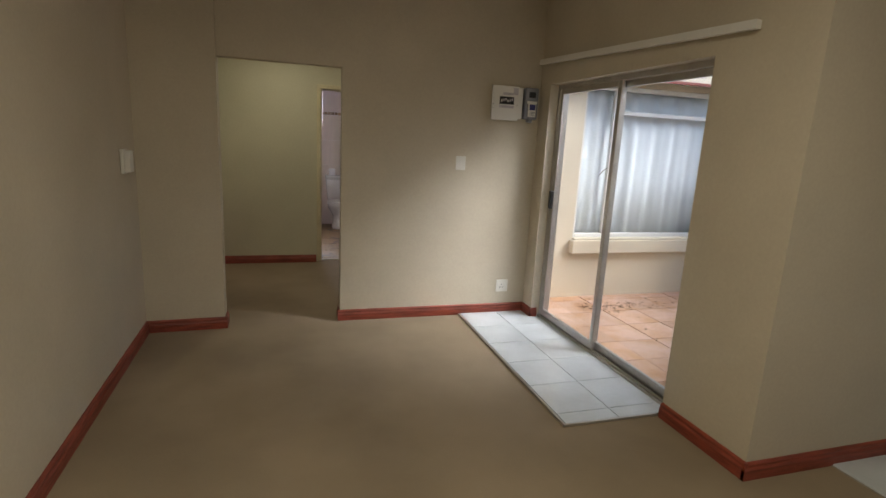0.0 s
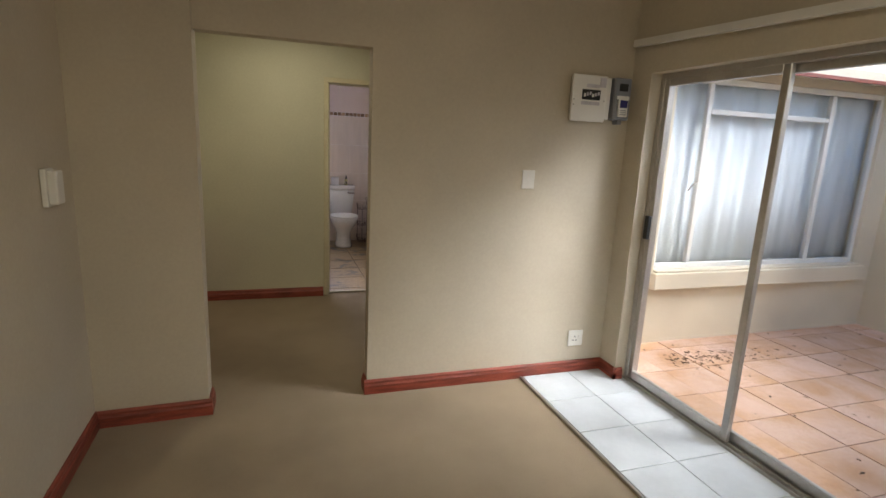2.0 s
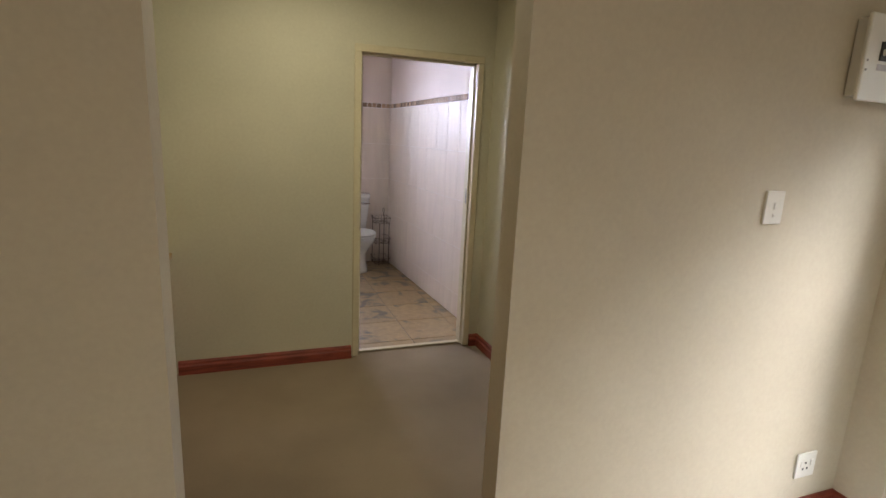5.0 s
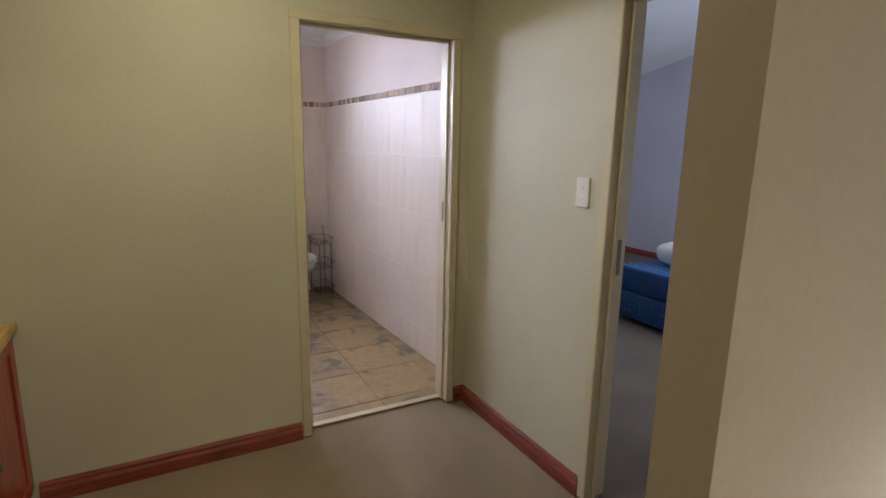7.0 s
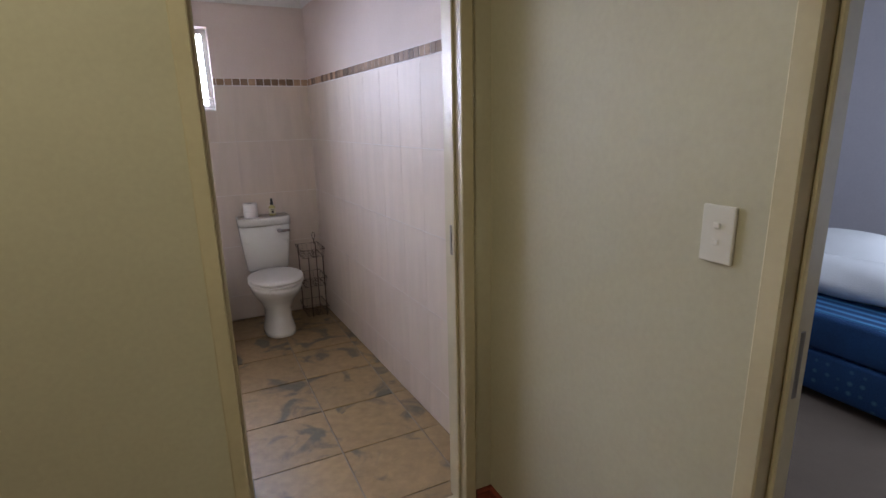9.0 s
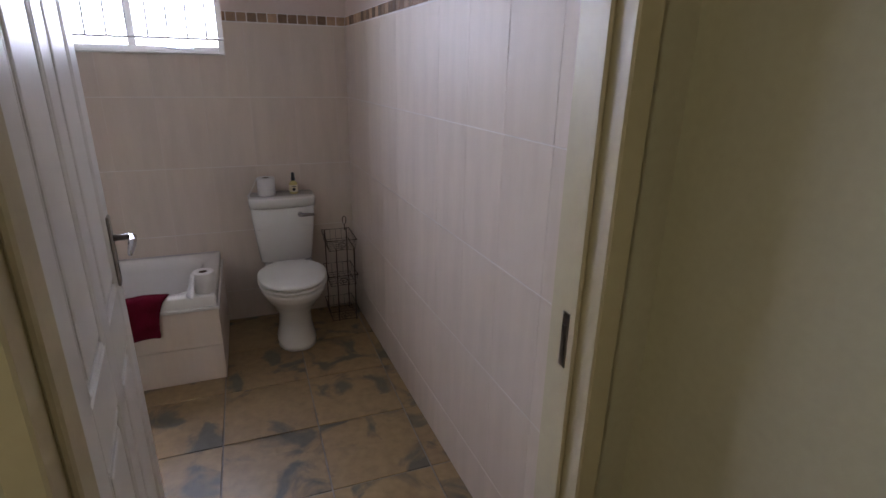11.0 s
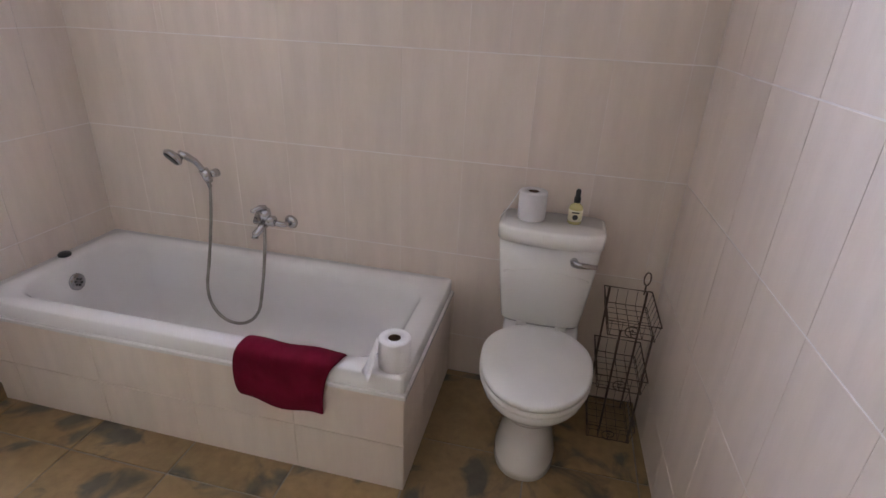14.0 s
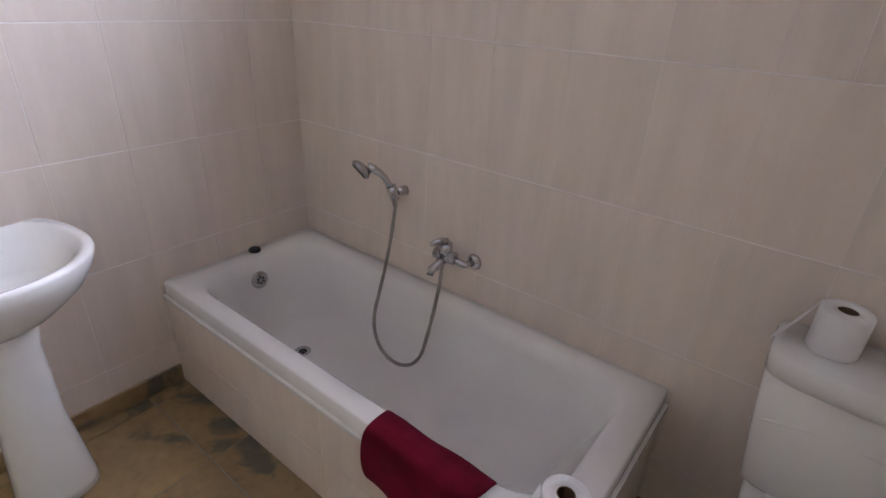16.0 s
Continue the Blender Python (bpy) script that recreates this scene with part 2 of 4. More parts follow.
# ---- plan ----
LX, SX, AY, AYB = -0.725, 2.352, 4.478, 4.575
JL, JR, AH = -0.188, 0.692, 2.003
NL = 0.04  # the wall left of the doorway stands a little forward
HY, HX = 6.540, 1.562
BX0, BX1, BY0, BY1 = -1.01, 1.543, 6.655, 9.228
DL, DR, DH = 0.664, 1.442, 1.995
CY, CX1 = 4.83, 5.50
LIVC, HALC, BATC = 2.76, 2.52, 2.44

# floors
setting("floor_living", boxes((LX - .1, -2.6, -0.12, 1.733, AYB, -.008), (1.733, -2.6, -0.12, 2.90, 2.60, -.008), (1.733, 2.6, -0.12, SX + .12, AYB, -0.012)), CARPET, "beige-brown low-pile carpet with faint stains")
setting("floor_hall", boxes((-1.1, AYB, -0.12, HX + .06, BY0 - 0.02, -.008)), CARPET, "beige-brown low-pile carpet")
setting("floor_bedroom", boxes((HX + .06, 4.95, -0.12, 6.0, 9.4, 0)), CARPET_B, "grey-brown carpet")
bath_floor = setting("floor_bathroom", boxes((BX0 - .1, BY0 - 0.02, -0.12, BX1 + .14, BY1 + .1, -0.004)), GROUT, "slate-look ochre tiled floor with dark grey patches")
kitchen_floor = setting("floor_kitchen", boxes((2.90, -2.6, -0.12, 5.1, 2.05, -0.004)), GROUT, "pale tiled floor")
ground = setting("ground", boxes((SX + .12, 2.05, -0.2, 60, CY + .1, -0.018), (-60, -60, -0.25, 60, 60, -0.2)), GROUT, "paved courtyard ground")

# living room walls
def west(y):
    return LX + (AY - y) * 0.014


setting("wall_west", loft([[(LX - .14, -2.6, z), (west(-2.6), -2.6, z), (LX, AY, z), (LX - .14, AY, z)] for z in (-.02, LIVC)]), CREAM, "cream painted plaster wall")
north = boxes((JL, AY, AH, JR, AYB, LIVC), (JR, AY, 0, SX + .16, AYB, LIVC))
join(north, loft([[(-1.2, AY - NL - .04, z), (JL, AY - NL, z), (JL, AYB, z), (-1.2, AYB, z)] for z in (0, LIVC)]))
setting("wall_north", north, CREAM, "cream painted plaster wall with a plain doorway")
SY0, SY1, SH = 2.58, 4.30, 1.99
setting("wall_east", boxes((SX, 2.12, 0, SX + .16, SY0, LIVC), (SX, SY0, SH, SX + .16, SY1, LIVC), (SX, SY1, 0, SX + .16, AY, LIVC)), CREAM, "cream painted plaster wall round a sliding door")
setting("wall_kitchen", boxes((SX, 2.0, 0, 5.2, 2.12, LIVC)), CREAM, "cream painted plaster wall")
setting("wall_kitchen_east", boxes((5.1, -2.6, 0, 5.22, 2.0, LIVC)), CREAM)
setting("wall_south", boxes((LX - .12, -2.72, 0, 3.6, -2.6, LIVC), (4.4, -2.72, 0, 5.22, -2.6, LIVC), (3.6, -2.72, 0, 4.4, -2.6, 1.35), (3.6, -2.72, 2.0, 4.4, -2.6, LIVC)), CREAM)
setting("ceiling_living", boxes((LX - .12, -2.72, LIVC, SX + .16, AYB, LIVC + .1), (SX + .16, -2.72, LIVC, 5.22, 2.12, LIVC + .1)), CEILING, "white ceiling")


def cornice(name, x0, y0, x1, y1, z, nx, ny, size=0.075):
    """A coved strip along a wall, whose inward normal is (nx, ny)."""
    prof = [(0, 0), (0.004, -size)] + [(0.004 + size * (1 - math.cos(k / 6 * math.pi / 2)), -size + size * math.sin(k / 6 * math.pi / 2) - 0.004) for k in range(7)]
    rings = [[(px + nx * d, py + ny * d, z + h) for d, h in prof] for px, py in ((x0, y0), (x1, y1))]
    return setting(name, loft(rings), CEILING)


cornice("trim_cornice_north", LX, AY, SX, AY, LIVC, 0, -1)
cornice("trim_cornice_east", SX, AY, SX, 2.0, LIVC, -1, 0)
cornice("trim_cornice_west", LX, AY, west(-2.6), -2.6, LIVC, 1, 0)

# hall walls
setting("wall_hall_north", boxes((-1.1, HY, 0, DL - .02, BY0, HALC), (DL - .02, HY, DH + .02, DR + .02, BY0, HALC), (DR + .02, HY, 0, HX + .088, BY0, HALC)), GREEN, "pale green painted plaster wall")
setting("wall_hall_east", boxes((HX, 5.52, 0, HX + .088, HY, HALC), (HX, 4.70, 2.01, HX + .088, 5.52, HALC), (HX, AYB, 0, HX + .088, 4.70, HALC)), GREEN, "pale green painted plaster wall")
setting("wall_hall_west", boxes((-1.2, AYB, 0, -1.06, BY0, HALC)), GREEN)
setting("ceiling_hall", boxes((-1.2, AYB, HALC, HX + .088, BY0, HALC + .1)), CEILING, "white ceiling")

# bathroom shell
WX0, WX1, WZ0, WZ1 = -0.56, 0.862, 1.625, 2.20
setting("wall_bathroom_north", boxes((BX0 - .12, BY1 + .006, 0, WX0, BY1 + .22, BATC), (WX1, BY1 + .006, 0, BX1 + .12, BY1 + .22, BATC), (WX0, BY1 + .006, 0, WX1, BY1 + .22, WZ0), (WX0, BY1 + .006, WZ1, WX1, BY1 + .22, BATC)), PLASTER, "pale pinkish plaster above cream tiles")
SKEW = pose(BX1, BY1, 0, 0, 0, 2.2) @ pose(-BX1, -BY1, 0)  # the east wall stands a little out of square
bath_east = setting("wall_bathroom_east", boxes((BX1 + .006, BY0, 0, BX1 + .13, BY1 + .006, BATC)), PLASTER, "pale pinkish plaster above cream tiles")
bath_east.matrix_basis = SKEW
setting("wall_bathroom_west", boxes((BX0 - .13, BY0, 0, BX0 - .006, BY1 + .006, BATC)), PLASTER, "pale pinkish plaster above cream tiles")
setting("ceiling_bathroom", boxes((BX0 - .13, BY0, BATC, BX1 + .13, BY1 + .22, BATC + .1)), CEILING, "white ceiling")
cornice("trim_cornice_bath_north", BX0, BY1, BX1, BY1, BATC, 0, -1)
cornice("trim_cornice_bath_east", BX1, BY1, BX1, BY0, BATC, -1, 0).matrix_basis = SKEW
cornice("trim_cornice_bath_west", BX0, BY1, BX0, BY0, BATC, 1, 0)

# bedroom shell, with a sloping ceiling
CWX0, CWX1, CWZ0, CWZ1 = 3.02, 5.28, 0.60, 2.10
setting("wall_bedroom_south", boxes((SX + .12, CY, -0.2, CWX0, 4.95, 3.42), (CWX0, CY, -0.2, CWX1, 4.95, CWZ0), (CWX0, CY, CWZ1, CWX1, 4.95, 3.42), (CWX1, CY, -0.2, 6.2, 4.95, 3.42)), EXTERIOR, "cream plastered courtyard wall")
setting("wall_bedroom_recess", boxes((HX + .089, AYB + .001, 0, SX + .30, 4.705, 3.45), (SX + .119, 4.705, 0, SX + .30, 4.829, 3.45), (HX, AYB + .001, HALC + .101, HX + .088, 9.4, 3.45)), MAUVE)
setting("wall_bedroom_east", boxes((6.0, 4.95, 0, 6.12, 9.4, 3.4)), MAUVE, "pale lilac painted wall")
setting("wall_bedroom_north", boxes((BX1 + .13, 9.4, 0, 6.12, 9.52, 3.4)), MAUVE, "pale lilac painted wall")
setting("wall_bedroom_west", boxes((HX + .0885, 5.52, 0, HX + .10, 9.4, 3.4), (HX + .0885, 4.9, 2.03, HX + .10, 5.52, 3.4)), MAUVE)
bm = bmesh.new()
lo = [bm.verts.new(p) for p in ((1.57, 4.58, 3.42), (6.15, 4.58, 3.42), (6.15, 9.5, 2.45), (1.57, 9.5, 2.45))]
hi = [bm.verts.new(v.co + Vector((0, 0, .1))) for v in lo]
bm.faces.new(lo), bm.faces.new(hi[::-1])
for i in range(4):
    bm.faces.new((lo[i], lo[(i + 1) % 4], hi[(i + 1) % 4], hi[i]))
setting("ceiling_bedroom", bm, CEILING, "white sloping ceiling")

# courtyard walls
setting("wall_courtyard_east", boxes((CX1, 2.12, -0.2, CX1 + .2, CY, 2.42)), EXTERIOR, "cream plastered courtyard wall")
setting("wall_upper_storey", boxes((SX + .16, CY - .10, 2.20, CX1, CY - .004, 2.95), bevel=0.006), EXTERIOR, "cream plaster band above the window")


# ---- skirtings ----
def skirting(name, x0, y0, x1, y1, nx, ny, h=0.082, d=0.019):
    prof = [(0, -0.008), (d, -0.008), (d, h * 0.55), (d * 0.72, h * 0.72), (d * 0.72, h * 0.86), (d * 0.35, h), (0, h)]
    rings = [[(px + nx * a, py + ny * a, b) for a, b in prof] for px, py in ((x0, y0), (x1, y1))]
    return setting(name, loft(rings), SKIRT, "red-brown varnished wooden skirting board")


e = 0.019
skirting("baseboard_west", west(-2.6), -2.6, LX, AY, 1, 0)
skirting("baseboard_north_left", LX, AY - NL - .022, JL + e, AY - NL, 0, -1)
skirting("baseboard_jamb_left", JL, AY - NL, JL, AYB, 1, 0)
skirting("baseboard_north", JR - e, AY, SX, AY, 0, -1)
skirting("baseboard_jamb", JR, AY, JR, AYB, -1, 0)
skirting("baseboard_east_far", SX, AY, SX, SY1 - e, -1, 0)
skirting("baseboard_reveal", SX - e, SY1, SX + .05, SY1, 0, -1)
skirting("baseboard_east_near", SX, SY0, SX, 2.0 - e + .004, -1, 0)
skirting("baseboard_kitchen", SX - e, 2.0, 5.1, 2.0, 0, -1)
skirting("baseboard_hall_north", -0.45, HY, DL - .05, HY, 0, -1)
skirting("baseboard_hall_corner", DR + .05, HY, HX, HY, 0, -1)
skirting("baseboard_hall_east", HX, HY, HX, 5.562, -1, 0)
skirting("baseboard_bedroom", 6.0, 4.95, 6.0, 9.4, -1, 0)


# ---- door frames ----
def steel_frame(name, m, w, h, depth, label):
    """A pressed steel frame, opening along x from 0 to w, through y from 0 to depth."""
    door = tagged(new(name), label, kind="structure")
    f, lip = 0.045, 0.014

    def jamb(x0, x1, inner):
        return boxes((x0, -lip, 0, x1, depth + lip, h), (inner[0], depth * 0.28, 0, inner[1], depth * 0.48, h), bevel=0.004)
    part("jamb", jamb(-f, 0.0, (0.0, 0.014)), FRAME, door)
    part("jamb", jamb(w, w + f, (w - 0.010, w)), FRAME, door)
    part("head", boxes((-f, -lip, h, w + f, depth + lip, h + f), (0.0, depth * 0.28, h - 0.014, w, depth * 0.48, h), bevel=0.004), FRAME, door)
    part("strike_plate", boxes((w - 0.003, depth * 0.56, 1.05, w + .004, depth * 0.72, 1.16), (w - .0045, depth * .60, 1.075, w - .002, depth * .68, 1.135)), BRUSHED, door, "worn steel strike plate") if name != "door_2" else \
        part("strike_plate", boxes((-.004, depth * 0.66, 0.98, 0.003, depth * 0.86, 1.12)), BRUSHED, door, "worn steel strike plate")
    door.matrix_basis = m
    return door


door_1 = steel_frame("door_1", pose(DL, HY, 0), DR - DL, DH, BY0 - HY, "cream painted steel door frame")
door_2 = steel_frame("door_2", pose(HX, 5.515, 0, 0, 0, -90), 0.80, 1.985, 0.088, "cream painted steel door frame")
setting("trim_threshold", boxes((DL, BY0 - .055, -0.003, DR, BY0 - .015, 0.006), bevel=0.002), FRAME)
setting("trim_threshold_bedroom", boxes((HX + .03, 4.72, -0.003, HX + .06, 5.515, 0.006), bevel=0.002), BRUSHED)


def panel_door():
    """White moulded leaf hinged at x = 0, along x, thickness in y; four panels."""
    w, t, h = 0.785, 0.040, 1.975
    leaf = thing("door_leaf", "white painted panelled wooden door standing open", "door")
    core = boxes((0, -t / 2 + .009, 0.008, w, t / 2 - .009, h))
    st = 0.105
    rails = ((0.008, 0.20), (0.88, 1.02), (h - 0.115, h))
    rows = []
    for x0, x1 in ((0, st), (w / 2 - .045, w / 2 + .045), (w - st, w)):
        rows.append((x0, -t / 2, 0.008, x1, t / 2, h))
    for z0, z1 in rails:
        rows.append((st, -t / 2 + .0004, z0, w / 2 - .045, t / 2 - .0004, z1))
        rows.append((w / 2 + .045, -t / 2 + .0004, z0, w - st, t / 2 - .0004, z1))
    for r in rows:
        add_box(core, *r, bevel=0.003)
    part("leaf", core, WHITE, leaf)
    for x0, x1 in ((st, w / 2 - .045), (w / 2 + .045, w - st)):
        for z0, z1 in ((0.20, 0.88), (1.02, h - .115)):
            for s in (-1, 1):
                bm = bmesh.new()
                ya, yb = sorted((s * (t / 2 - .010), s * (t / 2 - .001)))
                add_box(bm, x0 + .035, ya, z0 + .035, x1 - .035, yb, z1 - .035, bevel=0.007, seg=2)
                for k in (0, 1):
                    add_box(bm, (x0 + .006) if k == 0 else (x1 - .016), ya, z0 + .006, (x0 + .016) if k == 0 else (x1 - .006), yb, z1 - .006, bevel=0.003)
                    zz = z0 + .006 if k == 0 else z1 - .016
                    add_box(bm, x0 + .016, ya, zz, x1 - .016, yb, zz + .010, bevel=0.003)
                part("panel", bm, WHITE, leaf)
    for s in (-1, 1):
        y = s * t / 2
        ya, yb = sorted((y, y + s * .007))
        plate = part("handle_plate", boxes((w - .078, ya, 1.008, w - .036, yb, 1.198), bevel=0.003), BRUSHED, leaf, "dark worn steel handle plate")
        part("lever", tube([(w - .057, y, 1.138), (w - .057, y + s * .045, 1.138), (w - .068, y + s * .052, 1.138), (w - .12, y + s * .052, 1.133), (w - .165, y + s * .048, 1.123)], [.009, .009, .010, .010, .006], 10), CHROME, plate, "polished steel lever", True)
        part("keyhole", boxes((w - .061, min(y + s * .0065, y + s * .008), 1.038, w - .053, max(y + s * .0065, y + s * .008), 1.068)), BLACK, plate)
    part("lock_edge", boxes((w - .001, -.011, 1.013, w + .002, .011, 1.183)), BRUSHED, leaf)
    return leaf


leaf = panel_door()
leaf.matrix_basis = pose(DL - .032, BY0 + .030, 0, 0, 0, 96.7)


# ---- sliding door ----
slider = tagged(new("door_3"), "bronze-grey aluminium sliding glass door, closed", kind="structure")
SXD = SX + .075
part("outer_frame", boxes((SXD, SY1 - .035, 0, SXD + .085, SY1, SH), (SXD, SY0, 0, SXD + .085, SY0 + .035, SH), (SXD, SY0 + .035, SH - .035, SXD + .085, SY1 - .035, SH), (SXD, SY0 + .035, 0.0, SXD + .085, SY1 - .035, 0.022),
                          (SXD + .02, SY0 + .035, 0.022, SXD + .026, SY1 - .035, 0.034), (SXD + .055, SY0 + .035, 0.022, SXD + .061, SY1 - .035, 0.034), bevel=0.002), ALU, slider)
MID = 3.47


def sash(y0, y1, x, name):
    s = part(name, boxes((x, y0, 0.03, x + .028, y0 + .042, SH - .03), (x, y1 - .042, 0.03, x + .028, y1, SH - .03), (x, y0 + .042, 0.03, x + .028, y1 - .042, 0.085), (x, y0 + .042, SH - .075, x + .028, y1 - .042, SH - .03), bevel=0.003), ALU, slider)
    g = part("pane", boxes((x + .011, y0 + .035, 0.08, x + .017, y1 - .035, SH - .07)), GLASS, s)
    g.visible_shadow = False
    return s


s1 = sash(MID - .02, SY1 - .03, SXD + .006, "sliding_sash")
s2 = sash(SY0 + .03, MID + .05, SXD + .045, "fixed_sash")
h = part("latch", boxes((SXD - .022, SY1 - .074, 0.98, SXD + .005, SY1 - .036, 1.13), bevel=0.006, seg=2), BLACK, s1, "dark brown plastic latch")
part("stop_bead", boxes((SXD - .012, SY1 - .06, 0, SXD, SY1 - .0, 0.025), bevel=0.003), ALU, slider)

rail = thing("curtain_rail", "white painted wooden curtain rail above the sliding door", "curtain rail")
part("track", loft([[(SX - .045, y, z - .02), (SX - .012, y, z - .02), (SX - .012, y, z + .018), (SX - .040, y, z + .022)] for y, z in ((2.32, 2.088), (4.45, 2.175))]), WHITE, rail)
for y in (2.5, 3.35, 4.2):
    part("bracket", boxes((SX - .014, y - .015, 1.975 + y * .041, SX - .0005, y + .015, 2.000 + y * .041)), WHITE, rail)


# ---- fittings on the living room walls ----
def wall_box(name, label, category, x0, x1, z0, z1, depth, material, y=AY):
    t = thing(name, label, category)
    part("cover", boxes((x0, y - depth, z0, x1, y - .0005, z1), bevel=0.004, seg=2), material, t)
    return t


db = thing("distribution_board", "white electrical distribution board with a black breaker window", "distribution board", at=(-.032, 0, -.014))
part("body", boxes((1.945, AY - .045, 1.72, 2.205, AY - .0005, 1.97), bevel=0.004), PLASTIC, db)
part("cover", boxes((1.925, AY - .060, 1.703, 2.165, AY - .045, 1.978), bevel=0.005, seg=2), PLASTIC, db)
win = part("breaker_window", boxes((1.992, AY - .064, 1.832, 2.118, AY - .058, 1.892)), BLACK, db, "black window with breaker switches")
for k in range(6):
    x = 2.002 + k * .019
    part("breaker", boxes((x, AY - .070, 1.848 + (k % 3) * .006, x + .011, AY - .0635, 1.868 + (k % 3) * .006), bevel=0.001), PAPERGREY if k % 3 else PLASTIC, win)
part("paper_label", boxes((1.99, AY - .0615, 1.802, 2.12, AY - .0595, 1.822)), PAPERGREY, db)
part("paper_label", boxes((2.02, AY - .0615, 1.905, 2.11, AY - .0595, 1.925)), PAPERGREY, db)
part("sticker", boxes((2.112, AY - .0615, 1.91, 2.155, AY - .0595, 1.965)), PAPERGREY, db, "mauve paper sticker")
for x, z in ((1.937, 1.83), (1.937, 1.80), (2.15, 1.83)):
    part("screw", spin([(0.004, -.001), (0.004, .001)], 0, 0, 8), BRUSHED, db).matrix_basis = pose(x, AY - .061, z, 90)

meter = thing("prepaid_meter", "grey prepaid electricity meter with a blue and white label", "meter", at=(-.014, 0, -.016))
part("body", boxes((2.205, AY - .062, 1.725, 2.325, AY - .0005, 1.98), bevel=0.012, seg=3), GREYPLASTIC, meter)
part("display", boxes((2.235, AY - .066, 1.90, 2.295, AY - .0615, 1.945), bevel=0.001), BLACK, meter)
part("label_band", boxes((2.222, AY - .068, 1.850, 2.310, AY - .0615, 1.872), bevel=0.001), PLASTIC, meter, "white label band")
lid = part("terminal_cover", boxes((2.232, AY - .078, 1.745, 2.300, AY - .0615, 1.850), bevel=0.006, seg=2), PLASTIC, meter, "white terminal cover")
part("blue_label", boxes((2.240, AY - .080, 1.800, 2.292, AY - .0775, 1.845)), BLUEPLASTIC, lid)
for k in range(3):
    part("print_line", boxes((2.243, AY - .0795, 1.757 + k * .012, 2.288, AY - .0775, 1.762 + k * .012)), GREYPLASTIC, lid)
part("cable_entry", boxes((2.25, AY - .05, 1.70, 2.285, AY - .0005, 1.727), bevel=0.003), GREYPLASTIC, meter)


def switch(name, m, w, h, buttons, label):
    """A plate in the xz plane, facing -y, centred at the origin."""
    t = thing(name, label, "light switch" if name == "light_switch" else "socket")
    part("plate", boxes((-w / 2, -.009, -h / 2, w / 2, -.0005, h / 2), bevel=0.003, seg=2), PLASTIC, t)
    for x, z, bw, bh in buttons:
        part("rocker" if name == "light_switch" else "switch_rocker", boxes((x - bw / 2, -.013, z - bh / 2, x + bw / 2, -.0085, z + bh / 2), bevel=0.0015), WHITE, t)
    t.matrix_basis = m
    return t


switch("light_switch", pose(1.673, AY, 1.322), .085, .115, [(0, .005, .012, .022), (0, -.026, .010, .010)], "white plastic light switch on the cream wall")
switch("light_switch", pose(HX, 5.66, 1.293, 0, 0, -90), .072, .118, [(0, .018, .014, .012), (0, -.016, .014, .012)], "white plastic double light switch on the green wall")
sock = switch("wall_socket", pose(2.130, AY, 0.245), .112, .112, [(.028, .012, .016, .026), (-.032, .012, .014, .026)], "white plastic three-pin wall socket near the skirting")
for x, z in ((-.006, .012), (-.018, -.014), (.006, -.014)):
    part("pin_hole", boxes((x - .004, -.0105, z - .004, x + .004, -.0085, z + .004)), BLACK, sock)
box = thing("wall_phone", "white plastic intercom handset box on the cream wall", "intercom")
part("base", boxes((LX + .008, 4.04, 1.19, LX + .030, 4.13, 1.345), bevel=0.004), PLASTIC, box)
part("cover", boxes((LX + .030, 4.045, 1.20, LX + .064, 4.125, 1.338), bevel=0.007, seg=2), PLASTIC, box)


# ---- hall ----
cab = thing("base_cabinet", "red-stained wooden base cabinet against the green wall", "cabinet")
CF = -0.465
part("body", boxes((-1.058, AYB + .01, 0.06, CF - .02, HY - .002, 0.735), (-1.058, AYB + .01, 0.002, CF - .06, HY - .002, 0.06)), CABINET, cab)
n = 4
step = (HY - .004 - AYB - .012) / n
for k in range(n):
    y0 = AYB + .012 + k * step
    d = part("door", boxes((CF - .02, y0 + .003, 0.065, CF - .008, y0 + step - .003, 0.728), bevel=0.002), CABINET, cab)
    for row in ((CF - .008, y0 + .003, 0.065, CF, y0 + .06, 0.728), (CF - .008, y0 + step - .06, 0.065, CF, y0 + step - .003, 0.728), (CF - .008, y0 + .06, 0.065, CF, y0 + step - .06, 0.125), (CF - .008, y0 + .06, 0.668, CF, y0 + step - .06, 0.728)):
        part("rail", boxes(row, bevel=0.002), CABINET, d)
    yk = y0 + (0.035 if k % 2 else step - .035)
    part("knob", spin([(.006, 0), (.006, .012), (.014, .016), (.015, .024), (.008, .030)], 0, 0, 14), BRUSHED, d, "dark metal knob", True).matrix_basis = pose(CF, yk, 0.42, 0, 90)
tagged(link("worktop", boxes((-1.058, AYB + .006, 0.737, CF + .02, HY - .001, 0.768), bevel=0.004, seg=2), COUNTER), "yellow varnished pine worktop on the red cabinet", "worktop")

hl = thing("ceiling_light", "round ceiling light with opal glass, lit, unseen", "ceiling light")
part("base", spin([(0.15, HALC - .03), (0.155, HALC - .001)], 0.30, 5.70), WHITE, hl)
part("diffuser", spin([(0.134, HALC - .068), (0.142, HALC - .055), (0.146, HALC - .03)], 0.30, 5.70), LAMPGLASS, hl)
# assumed fixture, out of view, added to carry the living room fill
hl2 = thing("ceiling_light", "round ceiling light with opal glass, lit, unseen", "ceiling light")
part("base", spin([(0.17, LIVC - .03), (0.175, LIVC - .001)], 0.7, 0.6), WHITE, hl2)
